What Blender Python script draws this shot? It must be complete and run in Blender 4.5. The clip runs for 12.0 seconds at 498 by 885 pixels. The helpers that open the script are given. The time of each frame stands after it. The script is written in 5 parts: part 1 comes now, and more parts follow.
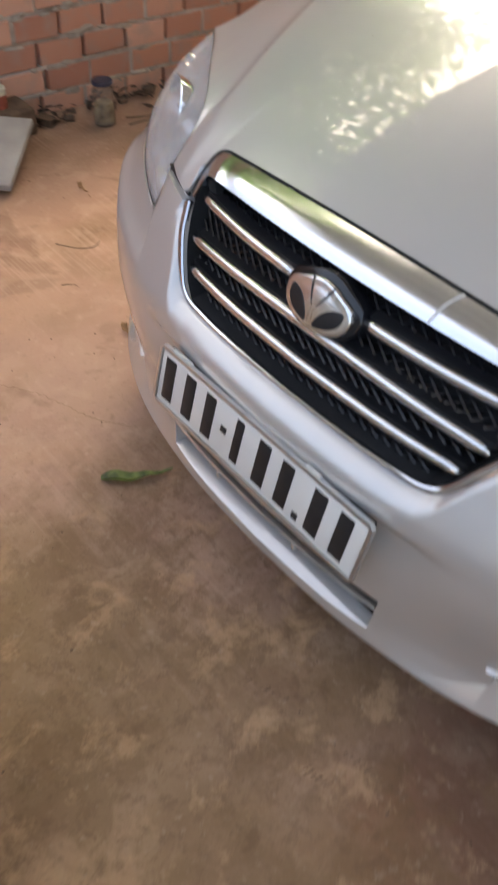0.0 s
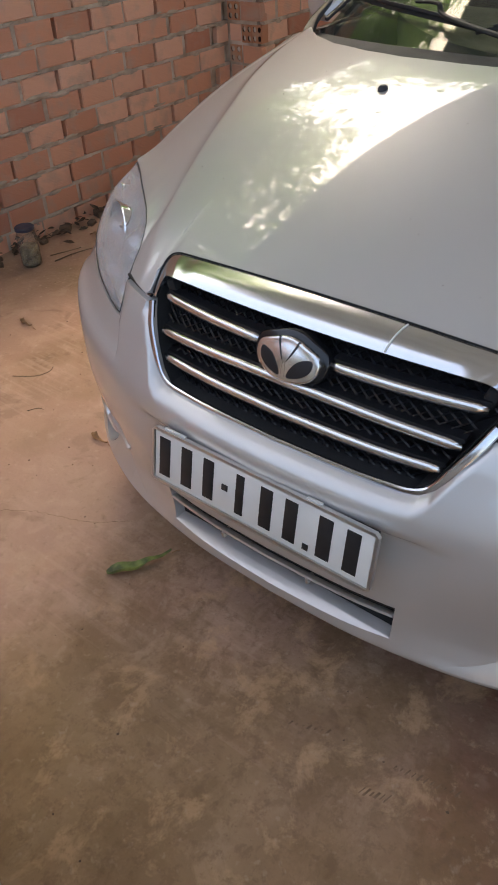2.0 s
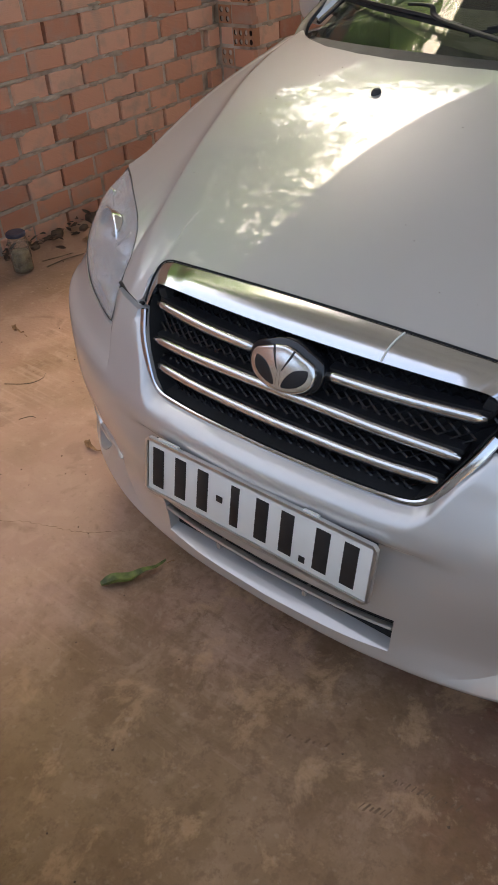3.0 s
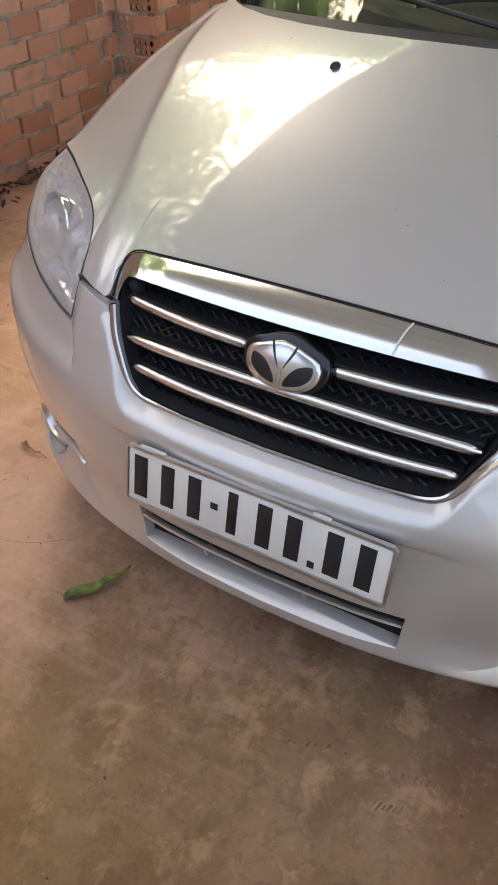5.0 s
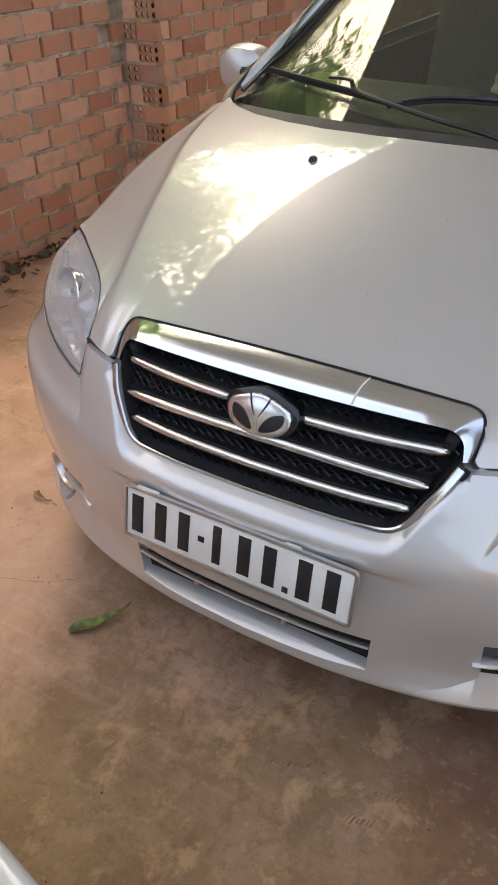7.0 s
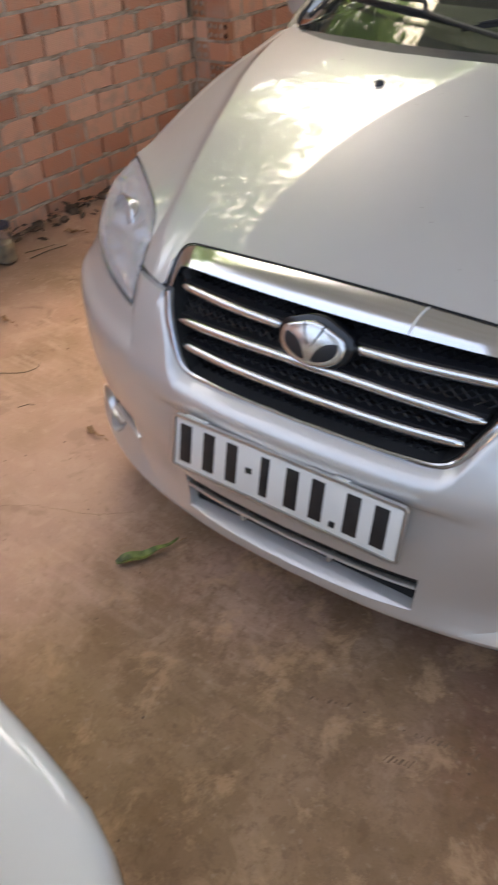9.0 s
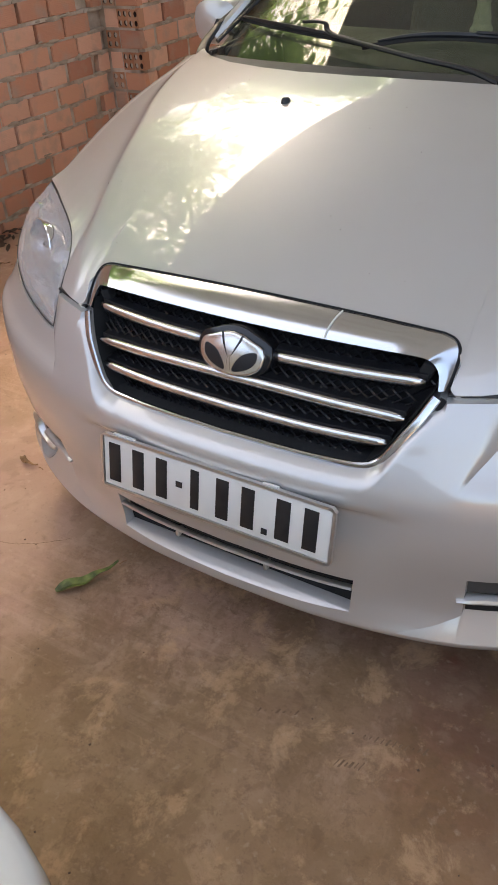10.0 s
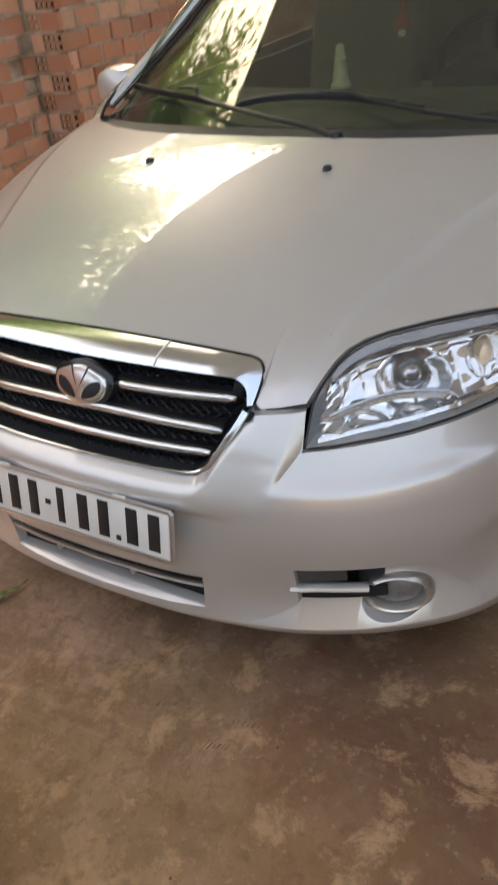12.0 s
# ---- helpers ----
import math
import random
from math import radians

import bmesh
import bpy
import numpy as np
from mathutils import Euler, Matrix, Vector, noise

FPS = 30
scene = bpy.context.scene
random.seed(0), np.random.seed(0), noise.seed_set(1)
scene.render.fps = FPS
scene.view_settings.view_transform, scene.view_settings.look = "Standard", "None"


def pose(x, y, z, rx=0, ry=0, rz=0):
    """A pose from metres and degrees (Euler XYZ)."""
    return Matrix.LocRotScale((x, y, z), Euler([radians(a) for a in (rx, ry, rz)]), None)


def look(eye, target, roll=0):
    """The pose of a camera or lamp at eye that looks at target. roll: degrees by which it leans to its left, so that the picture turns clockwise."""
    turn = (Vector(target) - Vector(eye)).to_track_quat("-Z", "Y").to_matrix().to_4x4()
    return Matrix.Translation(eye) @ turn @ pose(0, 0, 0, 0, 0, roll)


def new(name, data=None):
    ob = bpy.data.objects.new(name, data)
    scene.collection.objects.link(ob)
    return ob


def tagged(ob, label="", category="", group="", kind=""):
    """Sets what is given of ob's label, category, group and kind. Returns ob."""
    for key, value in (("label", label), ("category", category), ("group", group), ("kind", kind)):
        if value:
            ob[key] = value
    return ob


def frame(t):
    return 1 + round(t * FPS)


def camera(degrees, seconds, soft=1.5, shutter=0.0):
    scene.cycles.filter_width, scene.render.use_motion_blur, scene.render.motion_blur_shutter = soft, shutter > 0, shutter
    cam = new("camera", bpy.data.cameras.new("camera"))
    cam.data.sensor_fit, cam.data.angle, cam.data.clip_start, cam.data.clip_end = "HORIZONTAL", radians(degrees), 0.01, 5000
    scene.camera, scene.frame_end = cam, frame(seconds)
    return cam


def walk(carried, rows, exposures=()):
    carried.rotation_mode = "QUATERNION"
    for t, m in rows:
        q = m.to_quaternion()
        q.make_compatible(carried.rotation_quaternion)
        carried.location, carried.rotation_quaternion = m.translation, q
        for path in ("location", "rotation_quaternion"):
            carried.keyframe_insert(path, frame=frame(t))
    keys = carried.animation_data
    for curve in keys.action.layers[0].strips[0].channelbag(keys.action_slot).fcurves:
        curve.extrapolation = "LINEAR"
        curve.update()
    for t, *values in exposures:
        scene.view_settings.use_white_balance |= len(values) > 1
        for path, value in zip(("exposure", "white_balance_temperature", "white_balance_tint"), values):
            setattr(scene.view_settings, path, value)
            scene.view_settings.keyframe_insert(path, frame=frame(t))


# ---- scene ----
cam = camera(35.92, 12.0, 1.5, 0.5)


def stand(x, y, z, yaw, pitch, lean):
    """A camera pose from its heading to the left of +y, its tilt upwards and its lean."""
    return pose(x, y, z, 90 + pitch, 0, yaw) @ pose(0, 0, 0, 0, 0, lean)


# seconds, eye, heading, tilt, lean; the car's nose stands at the origin, its front facing -y
ROWS = [
    (0, 0.5937, -0.5649, 1.3342, 47.193, -45.693, 4.388),
    (0.5, 0.6337, -0.6979, 1.3434, 41.611, -48.469, 2.123),
    (1, 0.6612, -0.7522, 1.3419, 47.337, -45.912, -7.055),
    (1.5, 0.6585, -0.7496, 1.3728, 45.880, -39.981, -5.898),
    (2, 0.6516, -0.7397, 1.3683, 41.848, -37.865, -3.907),
    (2.5, 0.6519, -0.7275, 1.3718, 41.947, -37.503, -4.337),
    (4.3, 0.5030, -0.7100, 1.3372, 34.595, -39.343, -2.301),
    (4.5, 0.4810, -0.7313, 1.3447, 32.859, -39.329, -1.870),
    (5, 0.4407, -0.7436, 1.3588, 30.900, -40.062, -0.913),
    (5.5, 0.4509, -0.7347, 1.3629, 30.978, -39.935, -2.351),
    (6, 0.5205, -0.8021, 1.3939, 32.014, -37.720, -1.390),
    (6.5, 0.5795, -0.8415, 1.3962, 32.835, -35.630, -1.813),
    (7, 0.5723, -0.8530, 1.4350, 32.101, -35.238, -1.609),
    (7.2, 0.5648, -0.8599, 1.4361, 33.430, -35.653, -1.786),
    (8.8, 0.5608, -0.8563, 1.3829, 39.569, -38.892, -2.849),
    (9, 0.5822, -0.8532, 1.3782, 37.385, -38.188, -2.757),
    (9.5, 0.5986, -0.8479, 1.3575, 33.128, -37.260, -2.510),
    (10, 0.6246, -0.8506, 1.3608, 32.474, -36.513, -3.628),
    (10.5, 0.6805, -0.8379, 1.3797, 33.637, -35.948, -4.368),
    (11, 0.8224, -0.8203, 1.3760, 32.888, -36.534, -4.230),
    (11.5, 0.8995, -0.8213, 1.3725, 33.064, -36.511, -4.688),
    (12, 0.9690, -0.8610, 1.4168, 32.161, -33.826, -6.530),
]
walk(cam, [(t, stand(*row)) for t, *row in ROWS], exposures=[(0.0, 2.5, 7900, 10), (0.9, 2.65, 7700, 10), (1.5, 2.4, 7700, 10), (2.5, 2.1, 7700, 10), (5.5, 2.49, 8100, 10), (7.2, 2.50, 8100, 10), (9.0, 2.43, 7700, 10), (10.0, 2.5, 8000, 10), (12.0, 2.49, 8900, 10)])

# ---------------------------------------------------------------- world and light
world = bpy.data.worlds.new("daylight")
scene.world = world
world.use_nodes = True
sky = world.node_tree.nodes.new("ShaderNodeTexSky")
sky.sky_type, sky.sun_disc = "NISHITA", False
sky.sun_elevation, sky.sun_rotation = radians(60), radians(318)
sky.air_density, sky.dust_density, sky.ozone_density = 1.0, 5.0, 0.8
world.node_tree.links.new(sky.outputs[0], world.node_tree.nodes["Background"].inputs[0])
world.node_tree.nodes["Background"].inputs[1].default_value = 0.14
sun_data = bpy.data.lights.new("sun", "SUN")
sun_data.energy, sun_data.angle, sun_data.color = 0.12, radians(12), (1.0, 0.95, 0.87)
sun = new("sun", sun_data)
sun.matrix_world = look((-5.4, 6.0, 14.0), (0, 0, 0))

# ---------------------------------------------------------------- materials


def make(name, colour, rough=0.5, metal=0.0, vary=0.12, scale=6.0, bump=0.0, fine=90.0, coat=0.0, second=None, rough_vary=0.08):
    """A painted or solid surface: two scales of noise in colour and gloss, fine relief."""
    m = bpy.data.materials.new(name)
    m.use_nodes = True
    nt = m.node_tree
    b = nt.nodes["Principled BSDF"]
    co = nt.nodes.new("ShaderNodeTexCoord")
    n1 = nt.nodes.new("ShaderNodeTexNoise")
    n1.inputs["Scale"].default_value, n1.inputs["Detail"].default_value = scale, 6
    n2 = nt.nodes.new("ShaderNodeTexNoise")
    n2.inputs["Scale"].default_value, n2.inputs["Detail"].default_value = fine, 4
    for n in (n1, n2):
        nt.links.new(co.outputs["Object"], n.inputs["Vector"])
    ramp = nt.nodes.new("ShaderNodeValToRGB")
    c = Vector(colour)
    other = Vector(second) if second else c * (1 - 2 * vary)
    ramp.color_ramp.elements[0].position, ramp.color_ramp.elements[1].position = 0.32, 0.68
    ramp.color_ramp.elements[0].color, ramp.color_ramp.elements[1].color = (*other, 1), (*(c * (1 + vary * 0.5)), 1)
    nt.links.new(n1.outputs["Fac"], ramp.inputs["Fac"])
    nt.links.new(ramp.outputs["Color"], b.inputs["Base Color"])
    mr = nt.nodes.new("ShaderNodeMapRange")
    mr.inputs["To Min"].default_value, mr.inputs["To Max"].default_value = max(rough - rough_vary, 0.02), min(rough + rough_vary, 1)
    nt.links.new(n2.outputs["Fac"], mr.inputs["Value"])
    nt.links.new(mr.outputs["Result"], b.inputs["Roughness"])
    b.inputs["Metallic"].default_value = metal
    if coat:
        b.inputs["Coat Weight"].default_value, b.inputs["Coat Roughness"].default_value = coat, 0.04
        b.inputs["Coat IOR"].default_value = 1.65
    if bump:
        bp = nt.nodes.new("ShaderNodeBump")
        bp.inputs["Strength"].default_value, bp.inputs["Distance"].default_value = 0.6, bump
        nt.links.new(n2.outputs["Fac"], bp.inputs["Height"])
        nt.links.new(bp.outputs["Normal"], b.inputs["Normal"])
    return m


def glass(name, tint, gloss=1.0, rough=0.01, haze=0.0):
    """A thin pane: clear with a tint, mirror-like by Fresnel."""
    m = bpy.data.materials.new(name)
    m.use_nodes = True
    nt = m.node_tree
    nt.nodes.remove(nt.nodes["Principled BSDF"])
    out = nt.nodes["Material Output"]
    clear, shine, mix, edge = (nt.nodes.new("ShaderNode" + k) for k in ("BsdfTransparent", "BsdfGlossy", "MixShader", "LayerWeight"))
    clear.inputs["Color"].default_value = (*tint, 1)
    shine.inputs["Roughness"].default_value = rough
    edge.inputs["Blend"].default_value = 0.5
    power, scale = nt.nodes.new("ShaderNodeMath"), nt.nodes.new("ShaderNodeMath")
    power.operation, power.inputs[1].default_value = "POWER", 5.0
    scale.operation, scale.inputs[1].default_value, scale.inputs[2].default_value = "MULTIPLY_ADD", 0.95 * gloss, 0.04 * gloss
    nt.links.new(edge.outputs["Facing"], power.inputs[0])
    nt.links.new(power.outputs[0], scale.inputs[0])
    nt.links.new(scale.outputs[0], mix.inputs[0])
    nt.links.new(clear.outputs[0], mix.inputs[1])
    nt.links.new(shine.outputs[0], mix.inputs[2])
    last = mix
    if haze:
        dull, blend = nt.nodes.new("ShaderNodeBsdfDiffuse"), nt.nodes.new("ShaderNodeMixShader")
        dull.inputs["Color"].default_value, blend.inputs[0].default_value = (0.8, 0.77, 0.76, 1), haze
        nt.links.new(mix.outputs[0], blend.inputs[1])
        nt.links.new(dull.outputs[0], blend.inputs[2])
        last = blend
    nt.links.new(last.outputs[0], out.inputs["Surface"])
    return m


def tarp(name, colour, through_colour, share):
    """Weathered translucent sheeting: part of the daylight on it comes through."""
    m = make(name, colour, 0.7, 0.0, 0.1, 1.5, 0.001, 60.0)
    nt = m.node_tree
    tr, mix = nt.nodes.new("ShaderNodeBsdfTranslucent"), nt.nodes.new("ShaderNodeMixShader")
    tr.inputs["Color"].default_value, mix.inputs[0].default_value = (*through_colour, 1), share
    nt.links.new(nt.nodes["Principled BSDF"].outputs[0], mix.inputs[1])
    nt.links.new(tr.outputs[0], mix.inputs[2])
    nt.links.new(mix.outputs[0], nt.nodes["Material Output"].inputs["Surface"])
    return m


def brick_clay(name, low, high, ribs=True):
    """Fired clay: a tone for each brick, cloudy patches, scored lines along the length."""
    m = bpy.data.materials.new(name)
    m.use_nodes = True
    nt = m.node_tree
    b = nt.nodes["Principled BSDF"]
    co, info = nt.nodes.new("ShaderNodeTexCoord"), nt.nodes.new("ShaderNodeObjectInfo")
    geo = nt.nodes.new("ShaderNodeNewGeometry")
    ramp = nt.nodes.new("ShaderNodeValToRGB")
    mid = [(a + c) / 2 for a, c in zip(low, high)]
    ramp.color_ramp.elements[0].color, ramp.color_ramp.elements[1].color = (*low, 1), (*high, 1)
    e = ramp.color_ramp.elements.new(0.55)
    e.color = (mid[0] * 1.02, mid[1] * 0.92, mid[2] * 0.85, 1)
    add = nt.nodes.new("ShaderNodeMath")
    add.operation = "FRACT"
    sm = nt.nodes.new("ShaderNodeMath")
    sm.operation = "ADD"
    nt.links.new(info.outputs["Random"], sm.inputs[0])
    nt.links.new(geo.outputs["Random Per Island"], sm.inputs[1])
    nt.links.new(sm.outputs[0], add.inputs[0])
    nt.links.new(add.outputs[0], ramp.inputs["Fac"])
    n1, n2 = nt.nodes.new("ShaderNodeTexNoise"), nt.nodes.new("ShaderNodeTexNoise")
    n1.inputs["Scale"].default_value, n1.inputs["Detail"].default_value = 11, 5
    n2.inputs["Scale"].default_value, n2.inputs["Detail"].default_value = 160, 3
    place = nt.nodes.new("ShaderNodeVectorMath")
    place.operation = "ADD"
    nt.links.new(co.outputs["Object"], place.inputs[0])
    nt.links.new(info.outputs["Location"], place.inputs[1])
    nt.links.new(place.outputs[0], n1.inputs["Vector"])
    nt.links.new(place.outputs[0], n2.inputs["Vector"])
    mix = nt.nodes.new("ShaderNodeMix")
    mix.data_type, mix.blend_type = "RGBA", "MIX"
    r2 = nt.nodes.new("ShaderNodeValToRGB")
    r2.color_ramp.elements[0].position, r2.color_ramp.elements[1].position = 0.5, 0.72
    r2.color_ramp.elements[0].color, r2.color_ramp.elements[1].color = (0, 0, 0, 1), (0.6, 0.6, 0.6, 1)
    nt.links.new(n1.outputs["Fac"], r2.inputs["Fac"])
    nt.links.new(r2.outputs["Color"], mix.inputs["Factor"])
    nt.links.new(ramp.outputs["Color"], mix.inputs[6])
    mix.inputs[7].default_value = (0.42, 0.33, 0.26, 1)
    nt.links.new(mix.outputs[2], b.inputs["Base Color"])
    b.inputs["Roughness"].default_value = 0.9
    bp = nt.nodes.new("ShaderNodeBump")
    bp.inputs["Strength"].default_value, bp.inputs["Distance"].default_value = 0.3, 0.0018
    if ribs:
        sep = nt.nodes.new("ShaderNodeSeparateXYZ")
        nt.links.new(co.outputs["Object"], sep.inputs[0])
        wave = nt.nodes.new("ShaderNodeMath")
        wave.operation = "SINE"
        mul = nt.nodes.new("ShaderNodeMath")
        mul.operation, mul.inputs[1].default_value = "MULTIPLY", 2 * math.pi / 0.0075
        nt.links.new(sep.outputs["Z"], mul.inputs[0])
        nt.links.new(mul.outputs[0], wave.inputs[0])
        hi = nt.nodes.new("ShaderNodeMath")
        hi.operation, hi.inputs[1].default_value = "MULTIPLY_ADD", 0.7
        nt.links.new(wave.outputs[0], hi.inputs[0])
        nt.links.new(n2.outputs["Fac"], hi.inputs[2])
        nt.links.new(hi.outputs[0], bp.inputs["Height"])
    else:
        nt.links.new(n2.outputs["Fac"], bp.inputs["Height"])
    nt.links.new(bp.outputs["Normal"], b.inputs["Normal"])
    return m


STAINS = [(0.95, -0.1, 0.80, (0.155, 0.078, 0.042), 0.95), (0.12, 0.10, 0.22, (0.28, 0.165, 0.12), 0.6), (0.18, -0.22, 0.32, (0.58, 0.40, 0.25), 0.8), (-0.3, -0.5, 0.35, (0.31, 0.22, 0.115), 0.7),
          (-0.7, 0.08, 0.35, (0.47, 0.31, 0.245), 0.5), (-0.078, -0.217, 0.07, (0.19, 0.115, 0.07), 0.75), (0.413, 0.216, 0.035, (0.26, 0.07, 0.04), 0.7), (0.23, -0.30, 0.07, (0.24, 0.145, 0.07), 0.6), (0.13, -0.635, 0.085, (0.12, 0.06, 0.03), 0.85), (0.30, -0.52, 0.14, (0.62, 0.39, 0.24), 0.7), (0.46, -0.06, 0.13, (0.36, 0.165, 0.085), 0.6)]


# damp red earth and oil, with shade under the bumper painted in; pinkish worn cement; earth and painted shade at the
# wall's foot
STAINS_AND_SHADE = [(0.96, -0.04, 0.78, (0.15, 0.066, 0.03), 0.6), (0.62, 0.16, 0.30, (0.15, 0.07, 0.04), 0.5), (-0.95, 0.25, 0.55, (0.40, 0.26, 0.20), 0.35), (-2.02, 1.05, 0.42, (0.15, 0.09, 0.055), 0.6), (-1.95, 0.55, 0.36, (0.17, 0.10, 0.06), 0.5), (0.10, -0.28, 0.28, (0.40, 0.24, 0.15), 0.35), (-0.15, -0.42, 0.42, (0.27, 0.175, 0.075), 0.5), (0.34, -0.60, 0.26, (0.60, 0.39, 0.20), 0.5), (0.60, -0.35, 0.35, (0.44, 0.26, 0.12), 0.4)]


def concrete_floor():
    """Old cement floor: red-brown earth trodden in, pale worn spots, olive stains, pitted relief."""
    m = bpy.data.materials.new("stained_cement")
    m.use_nodes = True
    nt = m.node_tree
    b = nt.nodes["Principled BSDF"]
    co = nt.nodes.new("ShaderNodeTexCoord")

    def cloud(scale, detail, lo, hi, seed, warp=0.0, grain=0.5):
        n = nt.nodes.new("ShaderNodeTexNoise")
        n.noise_dimensions = "4D"
        n.inputs["W"].default_value, n.inputs["Scale"].default_value, n.inputs["Detail"].default_value = seed, scale, detail
        n.inputs["Distortion"].default_value, n.inputs["Roughness"].default_value = warp, grain
        nt.links.new(co.outputs["Object"], n.inputs["Vector"])
        r = nt.nodes.new("ShaderNodeMapRange")
        r.inputs["From Min"].default_value, r.inputs["From Max"].default_value = lo, hi
        nt.links.new(n.outputs["Fac"], r.inputs["Value"])
        return r.outputs["Result"], n.outputs["Fac"]

    def over(under, fac, colour, most=1.0):
        x = nt.nodes.new("ShaderNodeMix")
        x.data_type = "RGBA"
        f = nt.nodes.new("ShaderNodeMath")
        f.operation, f.inputs[1].default_value = "MULTIPLY", most
        nt.links.new(fac, f.inputs[0])
        nt.links.new(f.outputs[0], x.inputs["Factor"])
        if isinstance(under, tuple):
            x.inputs[6].default_value = (*under, 1)
        else:
            nt.links.new(under, x.inputs[6])
        x.inputs[7].default_value = (*colour, 1)
        return x.outputs[2]

    c = over((0.40, 0.235, 0.155), cloud(1.1, 6, 0.40, 0.62, 1.0)[0], (0.46, 0.29, 0.205))
    # patches with a place of their own: dried oil, red earth, worn cement, and painted shade
    def tone_patches(c, stains):
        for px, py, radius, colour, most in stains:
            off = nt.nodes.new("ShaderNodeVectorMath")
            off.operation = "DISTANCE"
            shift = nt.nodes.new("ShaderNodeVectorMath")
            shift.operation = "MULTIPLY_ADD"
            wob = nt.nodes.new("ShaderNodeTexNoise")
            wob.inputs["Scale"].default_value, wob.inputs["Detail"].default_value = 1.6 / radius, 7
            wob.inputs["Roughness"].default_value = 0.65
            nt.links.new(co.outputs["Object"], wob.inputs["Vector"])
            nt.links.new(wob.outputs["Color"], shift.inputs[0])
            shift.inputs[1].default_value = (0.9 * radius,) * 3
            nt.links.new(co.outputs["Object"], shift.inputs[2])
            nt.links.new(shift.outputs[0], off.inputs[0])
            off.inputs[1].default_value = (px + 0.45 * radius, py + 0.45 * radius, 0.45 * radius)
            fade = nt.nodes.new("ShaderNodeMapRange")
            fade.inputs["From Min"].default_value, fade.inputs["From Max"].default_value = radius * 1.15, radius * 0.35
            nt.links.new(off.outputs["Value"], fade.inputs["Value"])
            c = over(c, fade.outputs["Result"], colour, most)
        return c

    c = tone_patches(c, STAINS)

    def both(p, q):
        m2 = nt.nodes.new("ShaderNodeMath")
        m2.operation = "MULTIPLY"
        nt.links.new(p, m2.inputs[0])
        nt.links.new(q, m2.inputs[1])
        return m2.outputs[0]

    def streaks(turn, along, across, lo, hi, seed):
        """Broom and tyre scuffs: noise drawn out along one direction."""
        mp = nt.nodes.new("ShaderNodeMapping")
        mp.inputs["Rotation"].default_value, mp.inputs["Scale"].default_value = (0, 0, radians(turn)), (along, across, 1)
        nt.links.new(co.outputs["Object"], mp.inputs["Vector"])
        n = nt.nodes.new("ShaderNodeTexNoise")
        n.noise_dimensions = "4D"
        n.inputs["W"].default_value, n.inputs["Scale"].default_value, n.inputs["Detail"].default_value = seed, 1.0, 5
        nt.links.new(mp.outputs[0], n.inputs["Vector"])
        r = nt.nodes.new("ShaderNodeMapRange")
        r.inputs["From Min"].default_value, r.inputs["From Max"].default_value = lo, hi
        nt.links.new(n.outputs["Fac"], r.inputs["Value"])
        return r.outputs["Result"]

    c = over(c, cloud(2.0, 9, 0.48, 0.60, 4.0, 0.6)[0], (0.27, 0.17, 0.085), 0.70)
    c = over(c, cloud(3.4, 10, 0.52, 0.64, 77.0, 0.9)[0], (0.50, 0.32, 0.21), 0.55)
    c = over(c, cloud(5.0, 11, 0.53, 0.60, 7.0, 1.2)[0], (0.53, 0.37, 0.26), 0.30)
    c = over(c, cloud(6.0, 11, 0.57, 0.62, 9.0, 0.9)[0], (0.19, 0.105, 0.06), 0.40)
    # pitted, gritty patches
    rough_patch = cloud(3.1, 8, 0.545, 0.62, 88.0, 0.8)[0]
    # trodden smooth towards the wall
    axes, smooth_side = nt.nodes.new("ShaderNodeSeparateXYZ"), nt.nodes.new("ShaderNodeMapRange")
    nt.links.new(co.outputs["Object"], axes.inputs[0])
    nt.links.new(axes.outputs["X"], smooth_side.inputs["Value"])
    smooth_side.inputs["From Min"].default_value, smooth_side.inputs["From Max"].default_value = -0.75, -0.15
    worn = smooth_side.outputs["Result"]
    rough_patch = both(rough_patch, worn)
    c = over(c, both(rough_patch, cloud(70.0, 9, 0.46, 0.60, 61.0, 0.2)[0]), (0.16, 0.09, 0.05), 0.42)
    c = over(c, both(rough_patch, cloud(60.0, 6, 0.57, 0.64, 63.0, 0.3)[0]), (0.62, 0.46, 0.33), 0.40)
    # scuffs in two directions
    c = over(c, both(cloud(2.6, 6, 0.50, 0.60, 93.0, 0.4)[0], streaks(-34, 3.0, 70.0, 0.50, 0.62, 5.0)), (0.55, 0.37, 0.27), 0.42)
    c = over(c, both(cloud(2.9, 6, 0.52, 0.62, 97.0, 0.4)[0], both(worn, streaks(20, 4.0, 60.0, 0.52, 0.64, 8.0))), (0.18, 0.10, 0.06), 0.40)
    c = over(c, cloud(14.0, 11, 0.56, 0.66, 52.0, 0.9)[0], (0.58, 0.41, 0.29), 0.34)
    c = over(c, both(worn, cloud(17.0, 11, 0.57, 0.66, 41.0, 0.9)[0]), (0.20, 0.115, 0.06), 0.50)
    c = tone_patches(c, STAINS_AND_SHADE)
    # trodden-in mottling
    c = over(c, both(worn, cloud(6.0, 14, 0.49, 0.57, 71.0, 0.4, 0.68)[0]), (0.20, 0.115, 0.05), 0.50)
    c = over(c, both(worn, cloud(8.0, 14, 0.53, 0.61, 73.0, 0.4, 0.70)[0]), (0.63, 0.40, 0.225), 0.50)
    c = over(c, both(worn, cloud(26.0, 12, 0.52, 0.60, 75.0, 0.2, 0.72)[0]), (0.17, 0.095, 0.05), 0.42)
    fine, raw = cloud(90.0, 5, 0.35, 0.7, 3.0)
